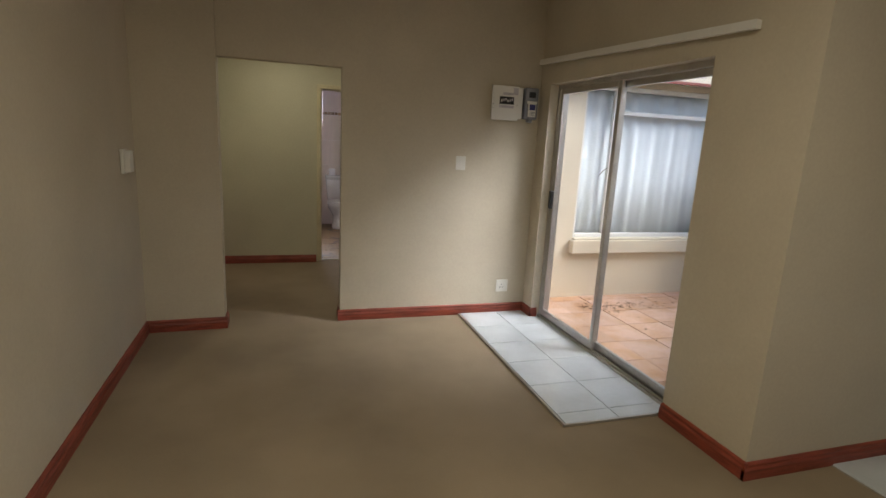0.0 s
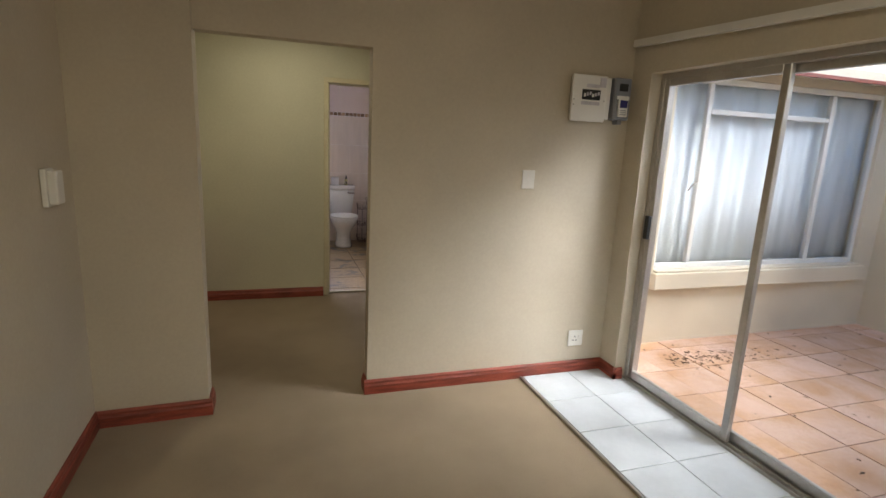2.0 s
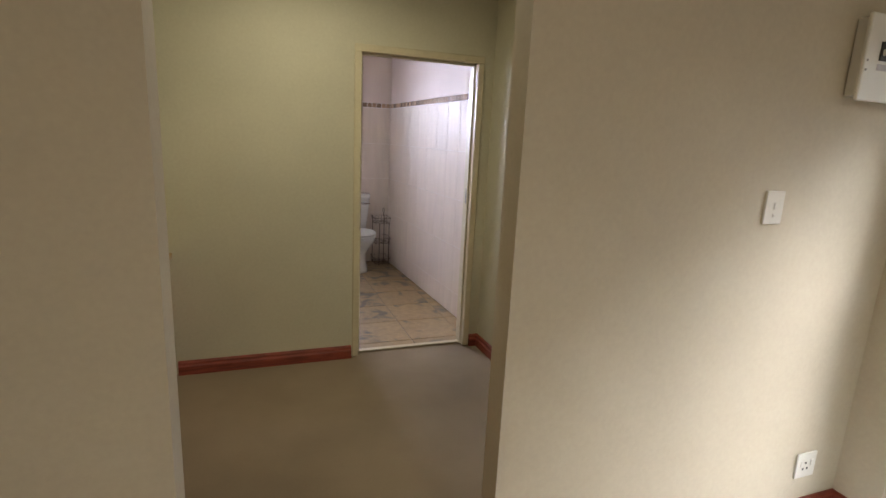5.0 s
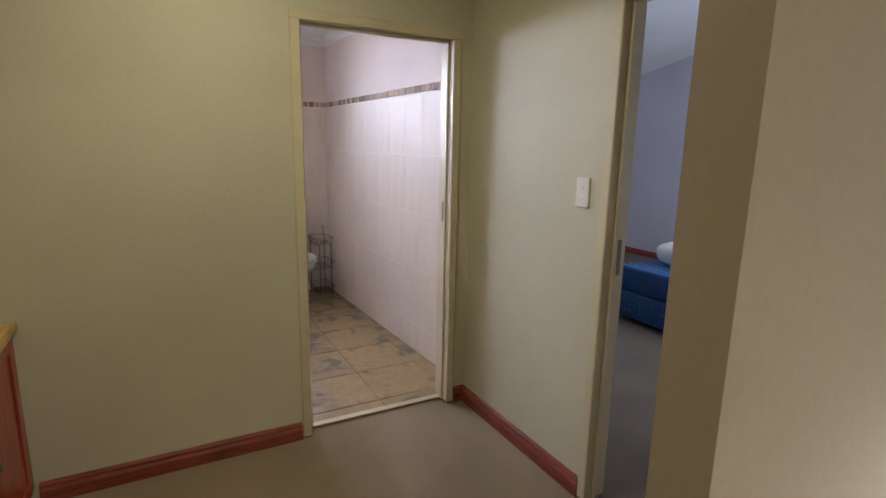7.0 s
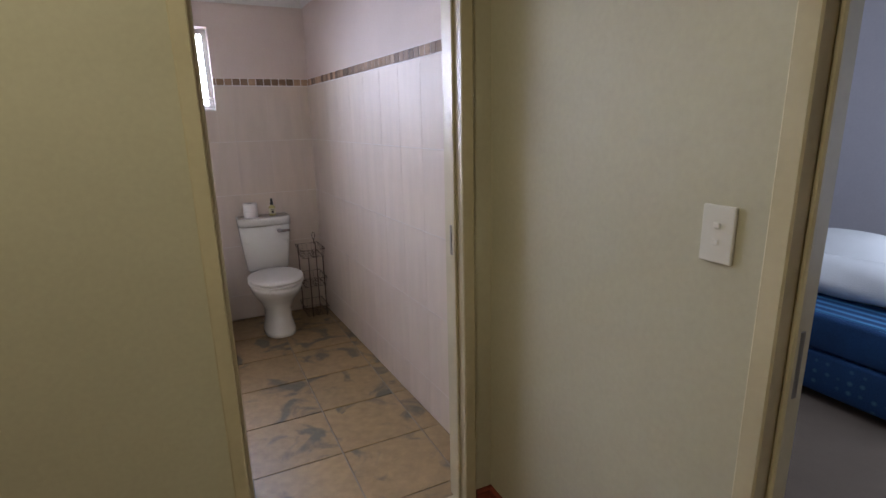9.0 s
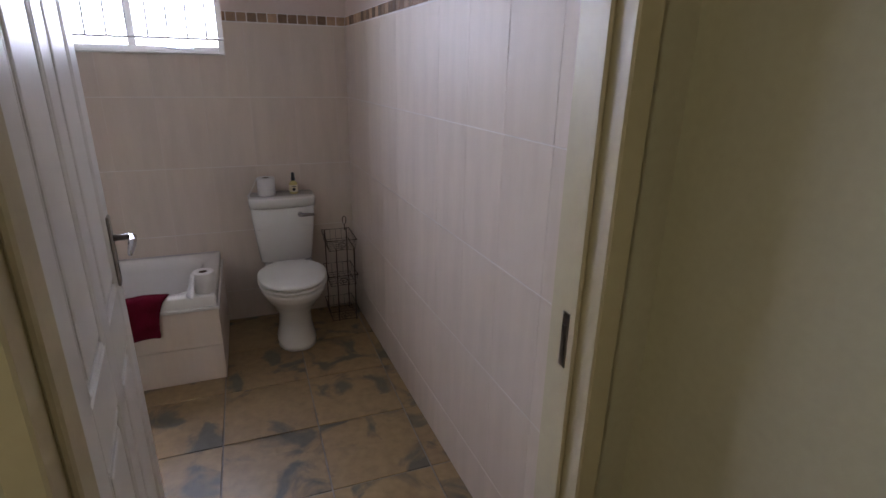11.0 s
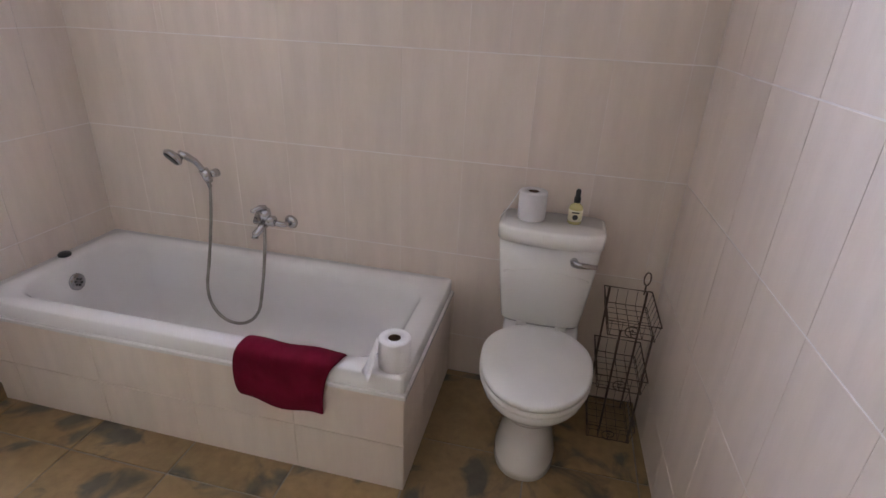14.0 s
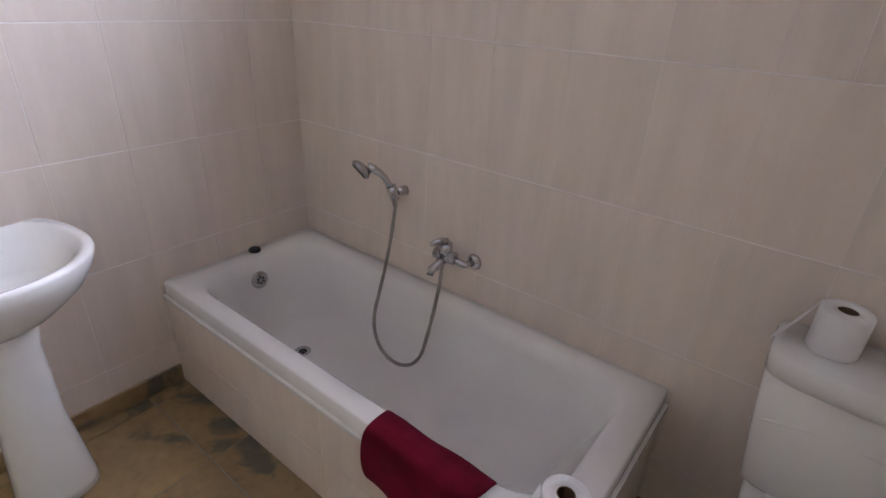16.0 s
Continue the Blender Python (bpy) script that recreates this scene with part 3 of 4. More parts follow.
part("diffuser", spin([(0.154, LIVC - .088), (0.162, LIVC - .06), (0.166, LIVC - .03)], 0.7, 0.6), LAMPGLASS, hl2)

# ---- bedroom ----
bed = thing("divan_bed", "double divan bed base with blue patterned ticking", "bed")
QX0, QX1, QY0, QY1 = 3.52, 5.40, 5.87, 7.24
part("base", boxes((QX0, QY0, 0.045, QX1, QY1, 0.275), bevel=0.025, seg=3), DIVAN, bed, "", True)
for x in (QX0 + .12, QX1 - .12):
    for y in (QY0 + .12, QY1 - .12):
        part("castor", spin([(.025, 0.001), (.025, .05)], x, y, 12), BLACK, bed)
mt = thing("mattress", "blue striped spring mattress on the divan base", "mattress")
part("side", boxes((QX0 + .005, QY0 + .005, 0.277, QX1 - .005, QY1 - .005, 0.485), bevel=0.03, seg=3), DIVAN, mt, "", True)
part("top_panel", boxes((QX0 + .03, QY0 + .03, 0.46, QX1 - .03, QY1 - .03, 0.495), bevel=0.012, seg=2), MATTRESS, mt)
for z in (0.30, 0.475):
    part("piping", tube([(QX0 + .02, QY0 + .02, z), (QX1 - .02, QY0 + .02, z), (QX1 - .02, QY1 - .02, z), (QX0 + .02, QY1 - .02, z)], .010, 8, True), MATTRESS, mt)


def soft(name, label, category, rings):
    bm = loft(rings)
    ob = link(name, bm, LINEN, None, "", True)
    mod = ob.modifiers.new("smooth", "SUBSURF")
    mod.levels = mod.render_levels = 1
    return tagged(ob, label, category)


rings = []
for i in range(15):
    v = i / 14
    y = QY0 + .10 + v * 1.12
    swell = 0.80 + 0.2 * math.sin(math.pi * min(1, max(0, v * 1.02))) ** 0.4
    ring = []
    for k in range(20):
        a = k * math.tau / 20
        rr = swell * (1 + .05 * math.sin(5 * a + 9 * v) + .04 * math.sin(13 * v + 2 * a))
        ring.append((3.93 + .19 * rr * math.cos(a), y + .02 * math.sin(3 * a), 0.598 + .108 * rr * max(-1, math.sin(a) * 1.06)))
    rings.append(ring)
duvet = thing("rolled_duvet", "white duvet rolled up across the mattress", "duvet")
roll_ob = part("roll", loft(rings), LINEN, duvet, "", True)
sub = roll_ob.modifiers.new("smooth", "SUBSURF")
sub.levels = sub.render_levels = 1


def pillow(cx, cy, z, turn):
    rings = []
    for i in range(11):
        v = -1 + 2 * i / 10
        th = (1 - abs(v) ** 3.2) * .085 + .006
        half = .21 * (1 - .08 * abs(v) ** 0.5 + .06 * abs(v) ** 6)
        ring = []
        for k in range(20):
            a = k * math.tau / 20
            c, s = math.cos(a), math.sin(a)
            x, y = half * math.copysign(abs(c) ** .8, c), v * .33
            ring.append((cx + x * math.cos(turn) - y * math.sin(turn), cy + x * math.sin(turn) + y * math.cos(turn), z + th * s * (1 - .5 * abs(c) ** 4) + .25 * x * 0.6))
        rings.append(ring)
    return soft("pillow", "white pillow lying behind the rolled duvet", "pillow", rings)


pillow(4.30, 6.72, 0.69, 0.1)
pillow(4.40, 6.10, 0.665, -0.15)
bl = thing("ceiling_light", "small white glass globe ceiling light, unlit", "ceiling light")
part("globe", spin([(.02, 2.44), (.055, 2.46), (.075, 2.52), (.055, 2.58), (.03, 2.60)], 3.9, 7.6), FROST, bl, "", True)
part("rod", tube([(3.9, 7.6, 2.60), (3.9, 7.6, 2.83)], .012), WHITE, bl)

# courtyard window with its curtain
wnd = tagged(new("window_1"), "white steel window with three lights facing the courtyard", kind="structure")
wy = CY + .03
part("window_frame", boxes((CWX0, wy, CWZ0, CWX0 + .04, wy + .04, CWZ1), (CWX1 - .04, wy, CWZ0, CWX1, wy + .04, CWZ1), (CWX0 + .04, wy, CWZ0, CWX1 - .04, wy + .04, CWZ0 + .05), (CWX0 + .04, wy, CWZ1 - .045, CWX1 - .04, wy + .04, CWZ1),
                           (3.36, wy, CWZ0 + .05, 3.40, wy + .04, CWZ1 - .045), (4.66, wy, CWZ0 + .05, 4.71, wy + .04, CWZ1 - .045), (3.40, wy, 1.83, 4.66, wy + .04, 1.87), bevel=0.004), WHITE, wnd)
for x0, x1, z0, z1 in ((CWX0 + .04, 3.36, CWZ0 + .05, CWZ1 - .045), (3.40, 4.66, CWZ0 + .05, 1.83), (3.40, 4.66, 1.87, CWZ1 - .045), (4.71, CWX1 - .04, CWZ0 + .05, CWZ1 - .045)):
    g = part("pane", boxes((x0 - .005, wy + .018, z0 - .005, x1 + .005, wy + .023, z1 + .005)), GLASS, wnd)
    g.visible_shadow = False
part("window_sill", boxes((CWX0 - .03, CY - .075, CWZ0 - .14, CWX1 + .05, CY - .001, CWZ0 - .008), (CWX0 - .0, CY - .05, CWZ0 - .008, CWX1, CY + .03, CWZ0 + .012), bevel=0.006), EXTERIOR, wnd, "cream plastered sill")
part("casement_handle", tube([(3.335, wy - .004, 1.30), (3.325, wy - .03, 1.31), (3.29, wy - .035, 1.29), (3.25, wy - .03, 1.24)], .006), BRUSHED, wnd, "dark metal casement handle")
part("rail_fixing", boxes((CWX1 - .02, CY - .03, 2.03, CWX1 + .02, CY - .001, 2.06)), WHITE, wnd)
bm = bmesh.new()
cols = []
N = 150
rng = random.Random(4)
ph = [rng.uniform(0, 6) for _ in range(5)]
for i in range(N + 1):
    x = CWX0 - .05 + (CWX1 - CWX0 + .1) * i / N
    col = []
    for z, amp in ((0.50, 1.0), (1.2, .95), (1.9, .8), (2.2, .7)):
        off = amp * (.017 * math.sin(x * 30 + ph[0] + .5 * math.sin(x * 5 + ph[1])) + .007 * math.sin(x * 57 + ph[2] + z * .3) + .012 * math.sin(x * 13 + ph[3]))
        col.append(bm.verts.new((x, 4.945 + off * .55, z)))
    cols.append(col)
for a, b in zip(cols, cols[1:]):
    for k in range(3):
        bm.faces.new((a[k], b[k], b[k + 1], a[k + 1]))
cur = link("curtain", bm, CURTAIN, None, "", True)
so = cur.modifiers.new("thick", "SOLIDIFY")
so.thickness = 0.003
tagged(cur, "pale blue-white drawn curtain in soft folds behind the window", "curtain")

# eave, pergola pegs and pipe over the courtyard
eave = thing("eave_board", "brown-edged cream eave board above the window", "eave board")
part("board", boxes((SX + .17, CY - .20, 2.145, CX1 - .002, CY - .102, 2.235), bevel=0.006), EXTERIOR, eave)
part("edge_strip", boxes((SX + .17, CY - .215, 2.135, CX1 - .002, CY - .2005, 2.165), bevel=0.003), SKIRT, eave, "dark brown edge strip")
for x in (3.9, 4.55):
    p = thing("pergola_peg", "short grey metal pipe end in the wall", "pipe", "pipe ends over the courtyard")
    part("stub", tube([(x, CY - .11, 2.42), (x, CY - .24, 2.42)], .025, 14), ALU, p, "", True)
pipe = thing("washing_line_pipe", "grey pipe with a knotted cord over the courtyard", "pipe")
part("bar", tube([(4.72, 4.35, 2.20), (CX1 - .001, 4.35, 2.24)], .022, 14), ALU, pipe, "", True)
part("cord", tube([(4.98, 4.35, 2.24), (5.02, 4.31, 2.20), (4.98, 4.34, 2.15), (5.0, 4.36, 2.08), (4.97, 4.35, 2.02)], .008, 6), LINEN, pipe, "pale knotted cord", True)


# ---- bathroom ----
bwin = tagged(new("window_2"), "white steel bathroom window with burglar bars and sill", kind="structure")
by = BY1 + .12
part("window_frame", boxes((WX0, by, WZ0, WX0 + .035, by + .035, WZ1), (WX1 - .035, by, WZ0, WX1, by + .035, WZ1), (WX0 + .035, by, WZ0, WX1 - .035, by + .035, WZ0 + .045), (WX0 + .035, by, WZ1 - .035, WX1 - .035, by + .035, WZ1),
                           (0.37, by, WZ0 + .045, 0.41, by + .035, WZ1 - .035), (-.08, by, WZ0 + .045, -.04, by + .035, WZ1 - .035), bevel=0.003), WHITE, bwin)
for x0, x1 in ((WX0 + .035, -.08), (-.04, .37), (.41, WX1 - .035)):
    g = part("pane", boxes((x0 - .004, by + .016, WZ0 + .04, x1 + .004, by + .020, WZ1 - .03)), GLASS, bwin)
    g.visible_shadow = False
part("window_sill", boxes((WX0 + .001, BY1 - .003, WZ0 - .0, WX1 - .001, by, WZ0 + .012), bevel=0.003), WHITE, bwin, "white painted inner sill")
part("burglar_bar", tube([(WX0, by - .04, WZ0 + .085), (WX1, by - .04, WZ0 + .085)], .007, 8), ALU, bwin)
k = 0
x = WX0 + .06
while x < WX1 - .02:
    part("burglar_bar", tube([(x, by - .04, WZ0 + .085), (x + .01, by - .04, WZ1)], .0055, 8), ALU, bwin)
    x += 0.098
for x in (-.30, .62):
    part("stay", tube([(x - .07, by - .022, WZ0 + .035), (x, by - .03, WZ0 + .028), (x + .08, by - .022, WZ0 + .032)], .005, 8), CHROME, bwin, "metal window stay")

# bath
FY, RX1, RIM = 8.522, 0.708, 0.483
tub = thing("bathtub", "white enamelled built-in bathtub with an empty basin", "bathtub")
cx, cy = (BX0 + RX1) / 2, (FY + BY1) / 2
hx, hy = (RX1 - BX0) / 2 - .003, (BY1 - FY) / 2 - .001


def rr(ax, ay, z, r, n=9, ox=0.0, oy=0.0):
    """A rounded rectangle ring."""
    out = []
    for sx, sy, a0 in ((1, 1, 0), (-1, 1, 90), (-1, -1, 180), (1, -1, 270)):
        for k in range(n):
            a = radians(a0 + 90 * k / (n - 1))
            out.append((cx + ox + sx * (ax - r) + r * math.cos(a), cy + oy + sy * (ay - r) + r * math.sin(a), z))
    return out


shell = [rr(hx, hy, RIM - .062, .012), rr(hx, hy, RIM - .008, .012), rr(hx - .006, hy - .006, RIM, .012), rr(hx - .075, hy - .065, RIM - .001, .14), rr(hx - .09, hy - .078, RIM - .012, .14),
         rr(hx - .105, hy - .09, RIM - .06, .14, ox=-.0), rr(hx - .16, hy - .115, RIM - .22, .13, ox=-.02), rr(hx - .21, hy - .14, RIM - .33, .12, ox=-.03), rr(hx - .27, hy - .19, RIM - .365, .10, ox=-.03), rr(hx - .45, hy - .25, RIM - .372, .05, ox=-.03)]
ob = part("shell", loft(shell, cap_low=False), ENAMEL, tub, "", True)
part("drip_edge", boxes((BX0 + .001, FY - .009, RIM - .078, RX1 + .008, FY + .012, RIM - .060), (RX1 - .012, FY + .012, RIM - .078, RX1 + .008, BY1 - .002, RIM - .060), bevel=0.003), ENAMEL, tub)
ov = part("overflow", spin([(.001, 0), (.038, 0), (.038, .006), (.031, .011), (.001, .012)], 0, 0, 20), CHROME, tub, "chrome overflow cover", True)
ov.matrix_basis = pose(BX0 + .118, 8.863, RIM - .095, 0, 84)
for k in range(6):
    a = k * math.tau / 6
    part("slot", boxes((-.004, -.004, -.0 + .0115, .004, .004, .0135)), BLACK, ov).matrix_basis = pose(.015 * math.cos(a), .015 * math.sin(a), 0)
dr = part("drain", spin([(.001, 0), (.034, 0), (.034, .004), (.024, .006), (.022, .001), (.001, .001)], -.66, 8.885, 20), CHROME, tub, "chrome drain ring", True)
dr.location.z = RIM - .372
part("drain_hole", spin([(.001, 0), (.019, 0), (.019, .003), (.001, .003)], -.66, 8.885, 16), BLACK, tub).location.z = RIM - .371
plug = thing("bath_plug", "black rubber plug lying on the bath rim", "plug")
part("stopper", spin([(.018, 0), (.026, .004), (.026, .012), (.020, .018), (.008, .020)], -.965, 8.903, 16), BLACK, plug, "", True)
plug.location.z = RIM

# tap and hand shower
TX, TZ = -0.115, 0.665
tap = thing("bath_mixer_tap", "chrome wall-mounted bath mixer tap with hand shower hose outlet", "tap")
for dx in (-.075, .075):
    part("flange", tube([(TX + dx, BY1 - .001, TZ - .02), (TX + dx, BY1 - .016, TZ - .02)], [.033, .022], 18), CHROME, tap, "", True)
    part("inlet", tube([(TX + dx, BY1 - .014, TZ - .02), (TX + dx * .9, BY1 - .055, TZ - .015), (TX, BY1 - .062, TZ - .005)], .013, 12), CHROME, tap, "", True)
part("body", tube([(TX - .055, BY1 - .065, TZ), (TX + .03, BY1 - .065, TZ)], .024, 18), CHROME, tap, "", True)
part("cartridge", tube([(TX - .01, BY1 - .065, TZ), (TX - .01, BY1 - .068, TZ + .05)], [.026, .024], 18), CHROME, tap, "", True)
part("lever", tube([(TX - .01, BY1 - .065, TZ + .055), (TX - .02, BY1 - .085, TZ + .064), (TX - .035, BY1 - .125, TZ + .058)], [.016, .012, .008], 12), CHROME, tap, "", True)
part("spout", tube([(TX - .01, BY1 - .07, TZ - .01), (TX - .02, BY1 - .10, TZ - .030), (TX - .03, BY1 - .125, TZ - .045), (TX - .03, BY1 - .13, TZ - .062)], [.020, .017, .016, .015], 14), CHROME, tap, "", True)
SXH, SZH = -0.385, 0.835
br = thing("shower_holder", "chrome wall bracket for the hand shower", "shower holder")
part("bracket", tube([(SXH, BY1 - .001, SZH), (SXH, BY1 - .045, SZH + .005)], [.020, .014], 16), CHROME, br, "", True)
part("clip", tube([(SXH, BY1 - .058, SZH - .025), (SXH - .008, BY1 - .075, SZH + .03)], [.017, .021], 16), CHROME, br, "", True)
sh = thing("hand_shower", "chrome hand shower with a grey metal hose", "hand shower")
part("handle", tube([(SXH, BY1 - .058, SZH - .05), (SXH - .008, BY1 - .070, SZH + .02), (SXH - .022, BY1 - .098, SZH + .072), (SXH - .042, BY1 - .125, SZH + .10), (SXH - .058, BY1 - .145, SZH + .108)], [.010, .012, .013, .016, .020], 14), CHROME, sh, "", True)
hd = part("head", spin([(.012, .022), (.034, .014), (.042, .002), (.042, -.006), (.034, -.010), (.001, -.010)], 0, 0, 24), CHROME, sh, "", True)
hd.matrix_basis = pose(SXH - .072, BY1 - .165, SZH + .102, -46, 30, 0)
fc = part("face", spin([(.034, -.0135), (.035, -.0102)], 0, 0, 24), BLACK, sh, "dark grey spray face")
fc.matrix_basis = hd.matrix_basis.copy()
hose_pts = []
p0, p1 = Vector((SXH, BY1 - .058, SZH - .05)), Vector((TX - .005, BY1 - .09, TZ - .03))
for i in range(31):
    t = i / 30
    sag = -.485 * (1 - (2 * t - 1) ** 2) ** .8
    u = min(1, max(0, (t - .22) / .56))
    x = p0.x + (p1.x - p0.x) * u * u * (3 - 2 * u)
    hose_pts.append((x, p0.y + (p1.y - p0.y) * t - .16 * math.sin(math.pi * t), p0.z + (p1.z - p0.z) * t + sag))
part("hose", tube(hose_pts, [.0075 if i % 2 else .0068 for i in range(31)], 10), BRUSHED, sh, "grey metal hose", True)

# toilet
TCX = 1.10
toilet = thing("toilet", "white ceramic close-coupled toilet with the lid down", "toilet")
part("pan", loft([oval(TCX, 8.873, 0.001, .117, .200, 36, 2.4, .20), oval(TCX, 8.873, 0.03, .114, .194, 36, 2.4, .20), oval(TCX, 8.873, .12, .096, .150, 36, 2.2, .19), oval(TCX, 8.863, .20, .098, .140, 36, 2.1, .20),
                  oval(TCX, 8.853, .27, .135, .195, 36, 2.1, .23), oval(TCX, 8.833, .33, .172, .235, 36, 2.1, .25), oval(TCX, 8.813, .375, .184, .256, 36, 2.1, .26), oval(TCX, 8.813, .398, .184, .256, 36, 2.1, .26), oval(TCX, 8.813, .402, .17, .24, 36, 2.1, .25)]), CERAMIC, toilet, "", True)
part("rear_shelf", loft([oval(TCX, 9.093, .26, .11, .10, 28, 4), oval(TCX, 9.093, .36, .135, .13, 28, 5), oval(TCX, 9.093, .415, .145, .13, 28, 5), oval(TCX, 9.093, .422, .135, .125, 28, 5)]), CERAMIC, toilet, "", True)
part("seat", loft([oval(TCX, 8.813, .404, .184, .258, 40, 2.1, .20), oval(TCX, 8.813, .408, .194, .268, 40, 2.1, .20), oval(TCX, 8.813, .420, .194, .268, 40, 2.1, .20), oval(TCX, 8.813, .424, .180, .254, 40, 2.1, .19)]), PLASTIC, toilet, "", True)
part("lid", loft([oval(TCX, 8.813, .425, .176, .248, 40, 2.1, .19), oval(TCX, 8.813, .430, .182, .254, 40, 2.1, .20), oval(TCX, 8.813, .432, .193, .266, 40, 2.1, .205), oval(TCX, 8.813, .444, .193, .266, 40, 2.1, .205), oval(TCX, 8.813, .450, .184, .257, 40, 2.1, .20), oval(TCX, 8.813, .454, .150, .215, 40, 2.1, .17)]), PLASTIC, toilet, "", True)
for dx in (-.075, .075):
    part("hinge", tube([(TCX + dx - .02, 9.035, .432), (TCX + dx + .02, 9.035, .432)], .011, 12), PLASTIC, toilet, "", True)


def cis(z, w, d, front=0.0):
    out = []
    for i in range(40):
        a = i * math.tau / 40
        c, s = math.cos(a), math.sin(a)
        x = w * math.copysign(abs(c) ** .28, c)
        y = d * math.copysign(abs(s) ** .28, s)
        bow = front * (1 - (x / w) ** 2) if y < 0 else 0
        out.append((TCX - .008 + x, BY1 - .012 - d + y - bow, z))
    return out


tank = part("cistern", loft([cis(.425, .146, .076, .012), cis(.44, .154, .081, .015), cis(.62, .174, .088, .02), cis(.770, .186, .092, .025), cis(.776, .176, .084, .02)]), CERAMIC, toilet, "", True)
part("cistern_lid", loft([cis(.776, .182, .088, .022), cis(.781, .191, .0955, .029), cis(.829, .193, .0965, .030), cis(.836, .190, .0945, .029), cis(.838, .184, .089, .027)]), CERAMIC, toilet, "", True)
arch = []
for i in range(21):
    a = i / 20
    x = -.155 + .31 * a
    arch.append((TCX - .008 + x, BY1 - .012 - 2 * .0885 - .0195 * (1 - (x / .18) ** 2) + .0005, .650 + .035 * (1 - (2 * a - 1) ** 2)))
part("relief_line", tube(arch, .004, 8), CERAMIC, tank, "", True)
part("flush_lever", tube([(TCX + .085, 9.031, .735), (TCX + .085, 8.998, .735), (TCX + .10, 8.988, .735), (TCX + .165, 8.998, .732)], [.016, .014, .012, .008], 12), CHROME, tank, "chrome flush lever", True)
part("bolt_cap", spin([(.001, .006), (.008, .005), (.011, .0)], TCX - .10, 8.903, 12), PLASTIC, toilet, "", True)


def roll(x, y, z, turn, tail):
    t = thing("toilet_roll", "white toilet paper roll with a loose end", "toilet roll", "toilet rolls")
    r, h = .052, .105
    ring = [(.021, .0), (r - .002, .0), (r, .003), (r, h - .003), (r - .002, h), (.021, h), (.021, .001)]
    part("paper", loft([[(a * math.cos(i * math.tau / 30), a * math.sin(i * math.tau / 30), b) for i in range(30)] for a, b in ring], False, False), TISSUE, t, "", True)
    part("core", loft([[(a * math.cos(i * math.tau / 20), a * math.sin(i * math.tau / 20), b) for i in range(20)] for a, b in ((.0205, .002), (.0205, h - .002), (.0185, h - .002), (.0185, .002))], True, True), KRAFT, t)
    bm = bmesh.new()
    rows = []
    for i in range(7):
        v = i / 6
        rows.append([bm.verts.new((-r - .001 - tail * v * .045, .028 - .05 * v * tail + s * .035 * (.4 + .6 * v) - .02 * (1 - v), h * (1 - v) ** 1.3 * .95 + .002)) for s in (-1, 0, 1)])
    for a, b in zip(rows, rows[1:]):
        for k in range(2):
            bm.faces.new((a[k], a[k + 1], b[k + 1], b[k]))
    o = part("loose_sheet", bm, TISSUE, t, "", True)
    m = o.modifiers.new("thick", "SOLIDIFY")
    m.thickness = .0015
    t.matrix_basis = pose(x, y, z, 0, 0, turn)
    return t


roll(.655, 8.588, RIM + .001, 35, 1.2)
roll(1.01, 9.133, .838, -10, 1.2)
bt = thing("spray_bottle", "small clear spray bottle of yellow liquid with a black cap", "bottle")
part("body", spin([(.022, 0), (.025, .004), (.025, .060), (.020, .070), (.011, .076), (.011, .082)], 1.168, 9.133, 18), BOTTLE, bt, "", True)
part("label", spin([(.0256, .012), (.0256, .055)], 1.168, 9.133, 18), LABEL, bt, "cream printed label", True)
part("emblem", tube([(1.168, 9.1072, .030), (1.168, 9.1065, .0301)], .010, 12), BLACK, bt, "dark emblem")
part("print_line", boxes((1.155, 9.1055, .046, 1.181, 9.1075, .050)), BLACK, bt)
part("cap", spin([(.012, .080), (.012, .098), (.009, .102), (.009, .125), (.005, .130)], 1.168, 9.133, 16), BLACK, bt, "black spray cap", True)
bt.location.z = .838

# towel over the bath edge
TW0, TW1 = 0.118, 0.452
bm = bmesh.new()
prof = [(FY + .075, RIM - .03), (FY + .068, RIM + .006), (FY + .02, RIM + .010), (FY - .004, RIM + .008), (FY - .013, RIM - .006), (FY - .016, RIM - .05), (FY - .018, RIM - .11), (FY - .019, RIM - .150), (FY - .018, RIM - .178)]
rows = []
for j, (y, z) in enumerate(prof):
    row = []
    for i in range(19):
        v = i / 18
        w = .5 * (j / 8) ** 1.2
        x = TW0 + (TW1 - TW0) * v + .012 * math.sin(j * .8) + (.035 * (1 - j / 8)) * v - w * .05 * v + .012 * (j / 8)
        drop = -.020 * v * (j > 4) * (j - 4) / 4 + .008 * math.sin(v * 7 + j)
        row.append(bm.verts.new((x, y - .005 * math.sin(v * 9 + j * .4) * (j / 8), z + drop * (j / 8) + .004 * math.sin(v * 11) * (j < 4))))
    rows.append(row)
for a, b in zip(rows, rows[1:]):
    for i in range(18):
        bm.faces.new((a[i], a[i + 1], b[i + 1], b[i]))
tw = link("hand_towel", bm, TOWEL, None, "", True)
m = tw.modifiers.new("thick", "SOLIDIFY")
m.thickness, m.offset = .012, 1
m = tw.modifiers.new("smooth", "SUBSURF")
m.levels = m.render_levels = 1
tagged(tw, "wine-red folded hand towel hanging over the bath edge", "towel")

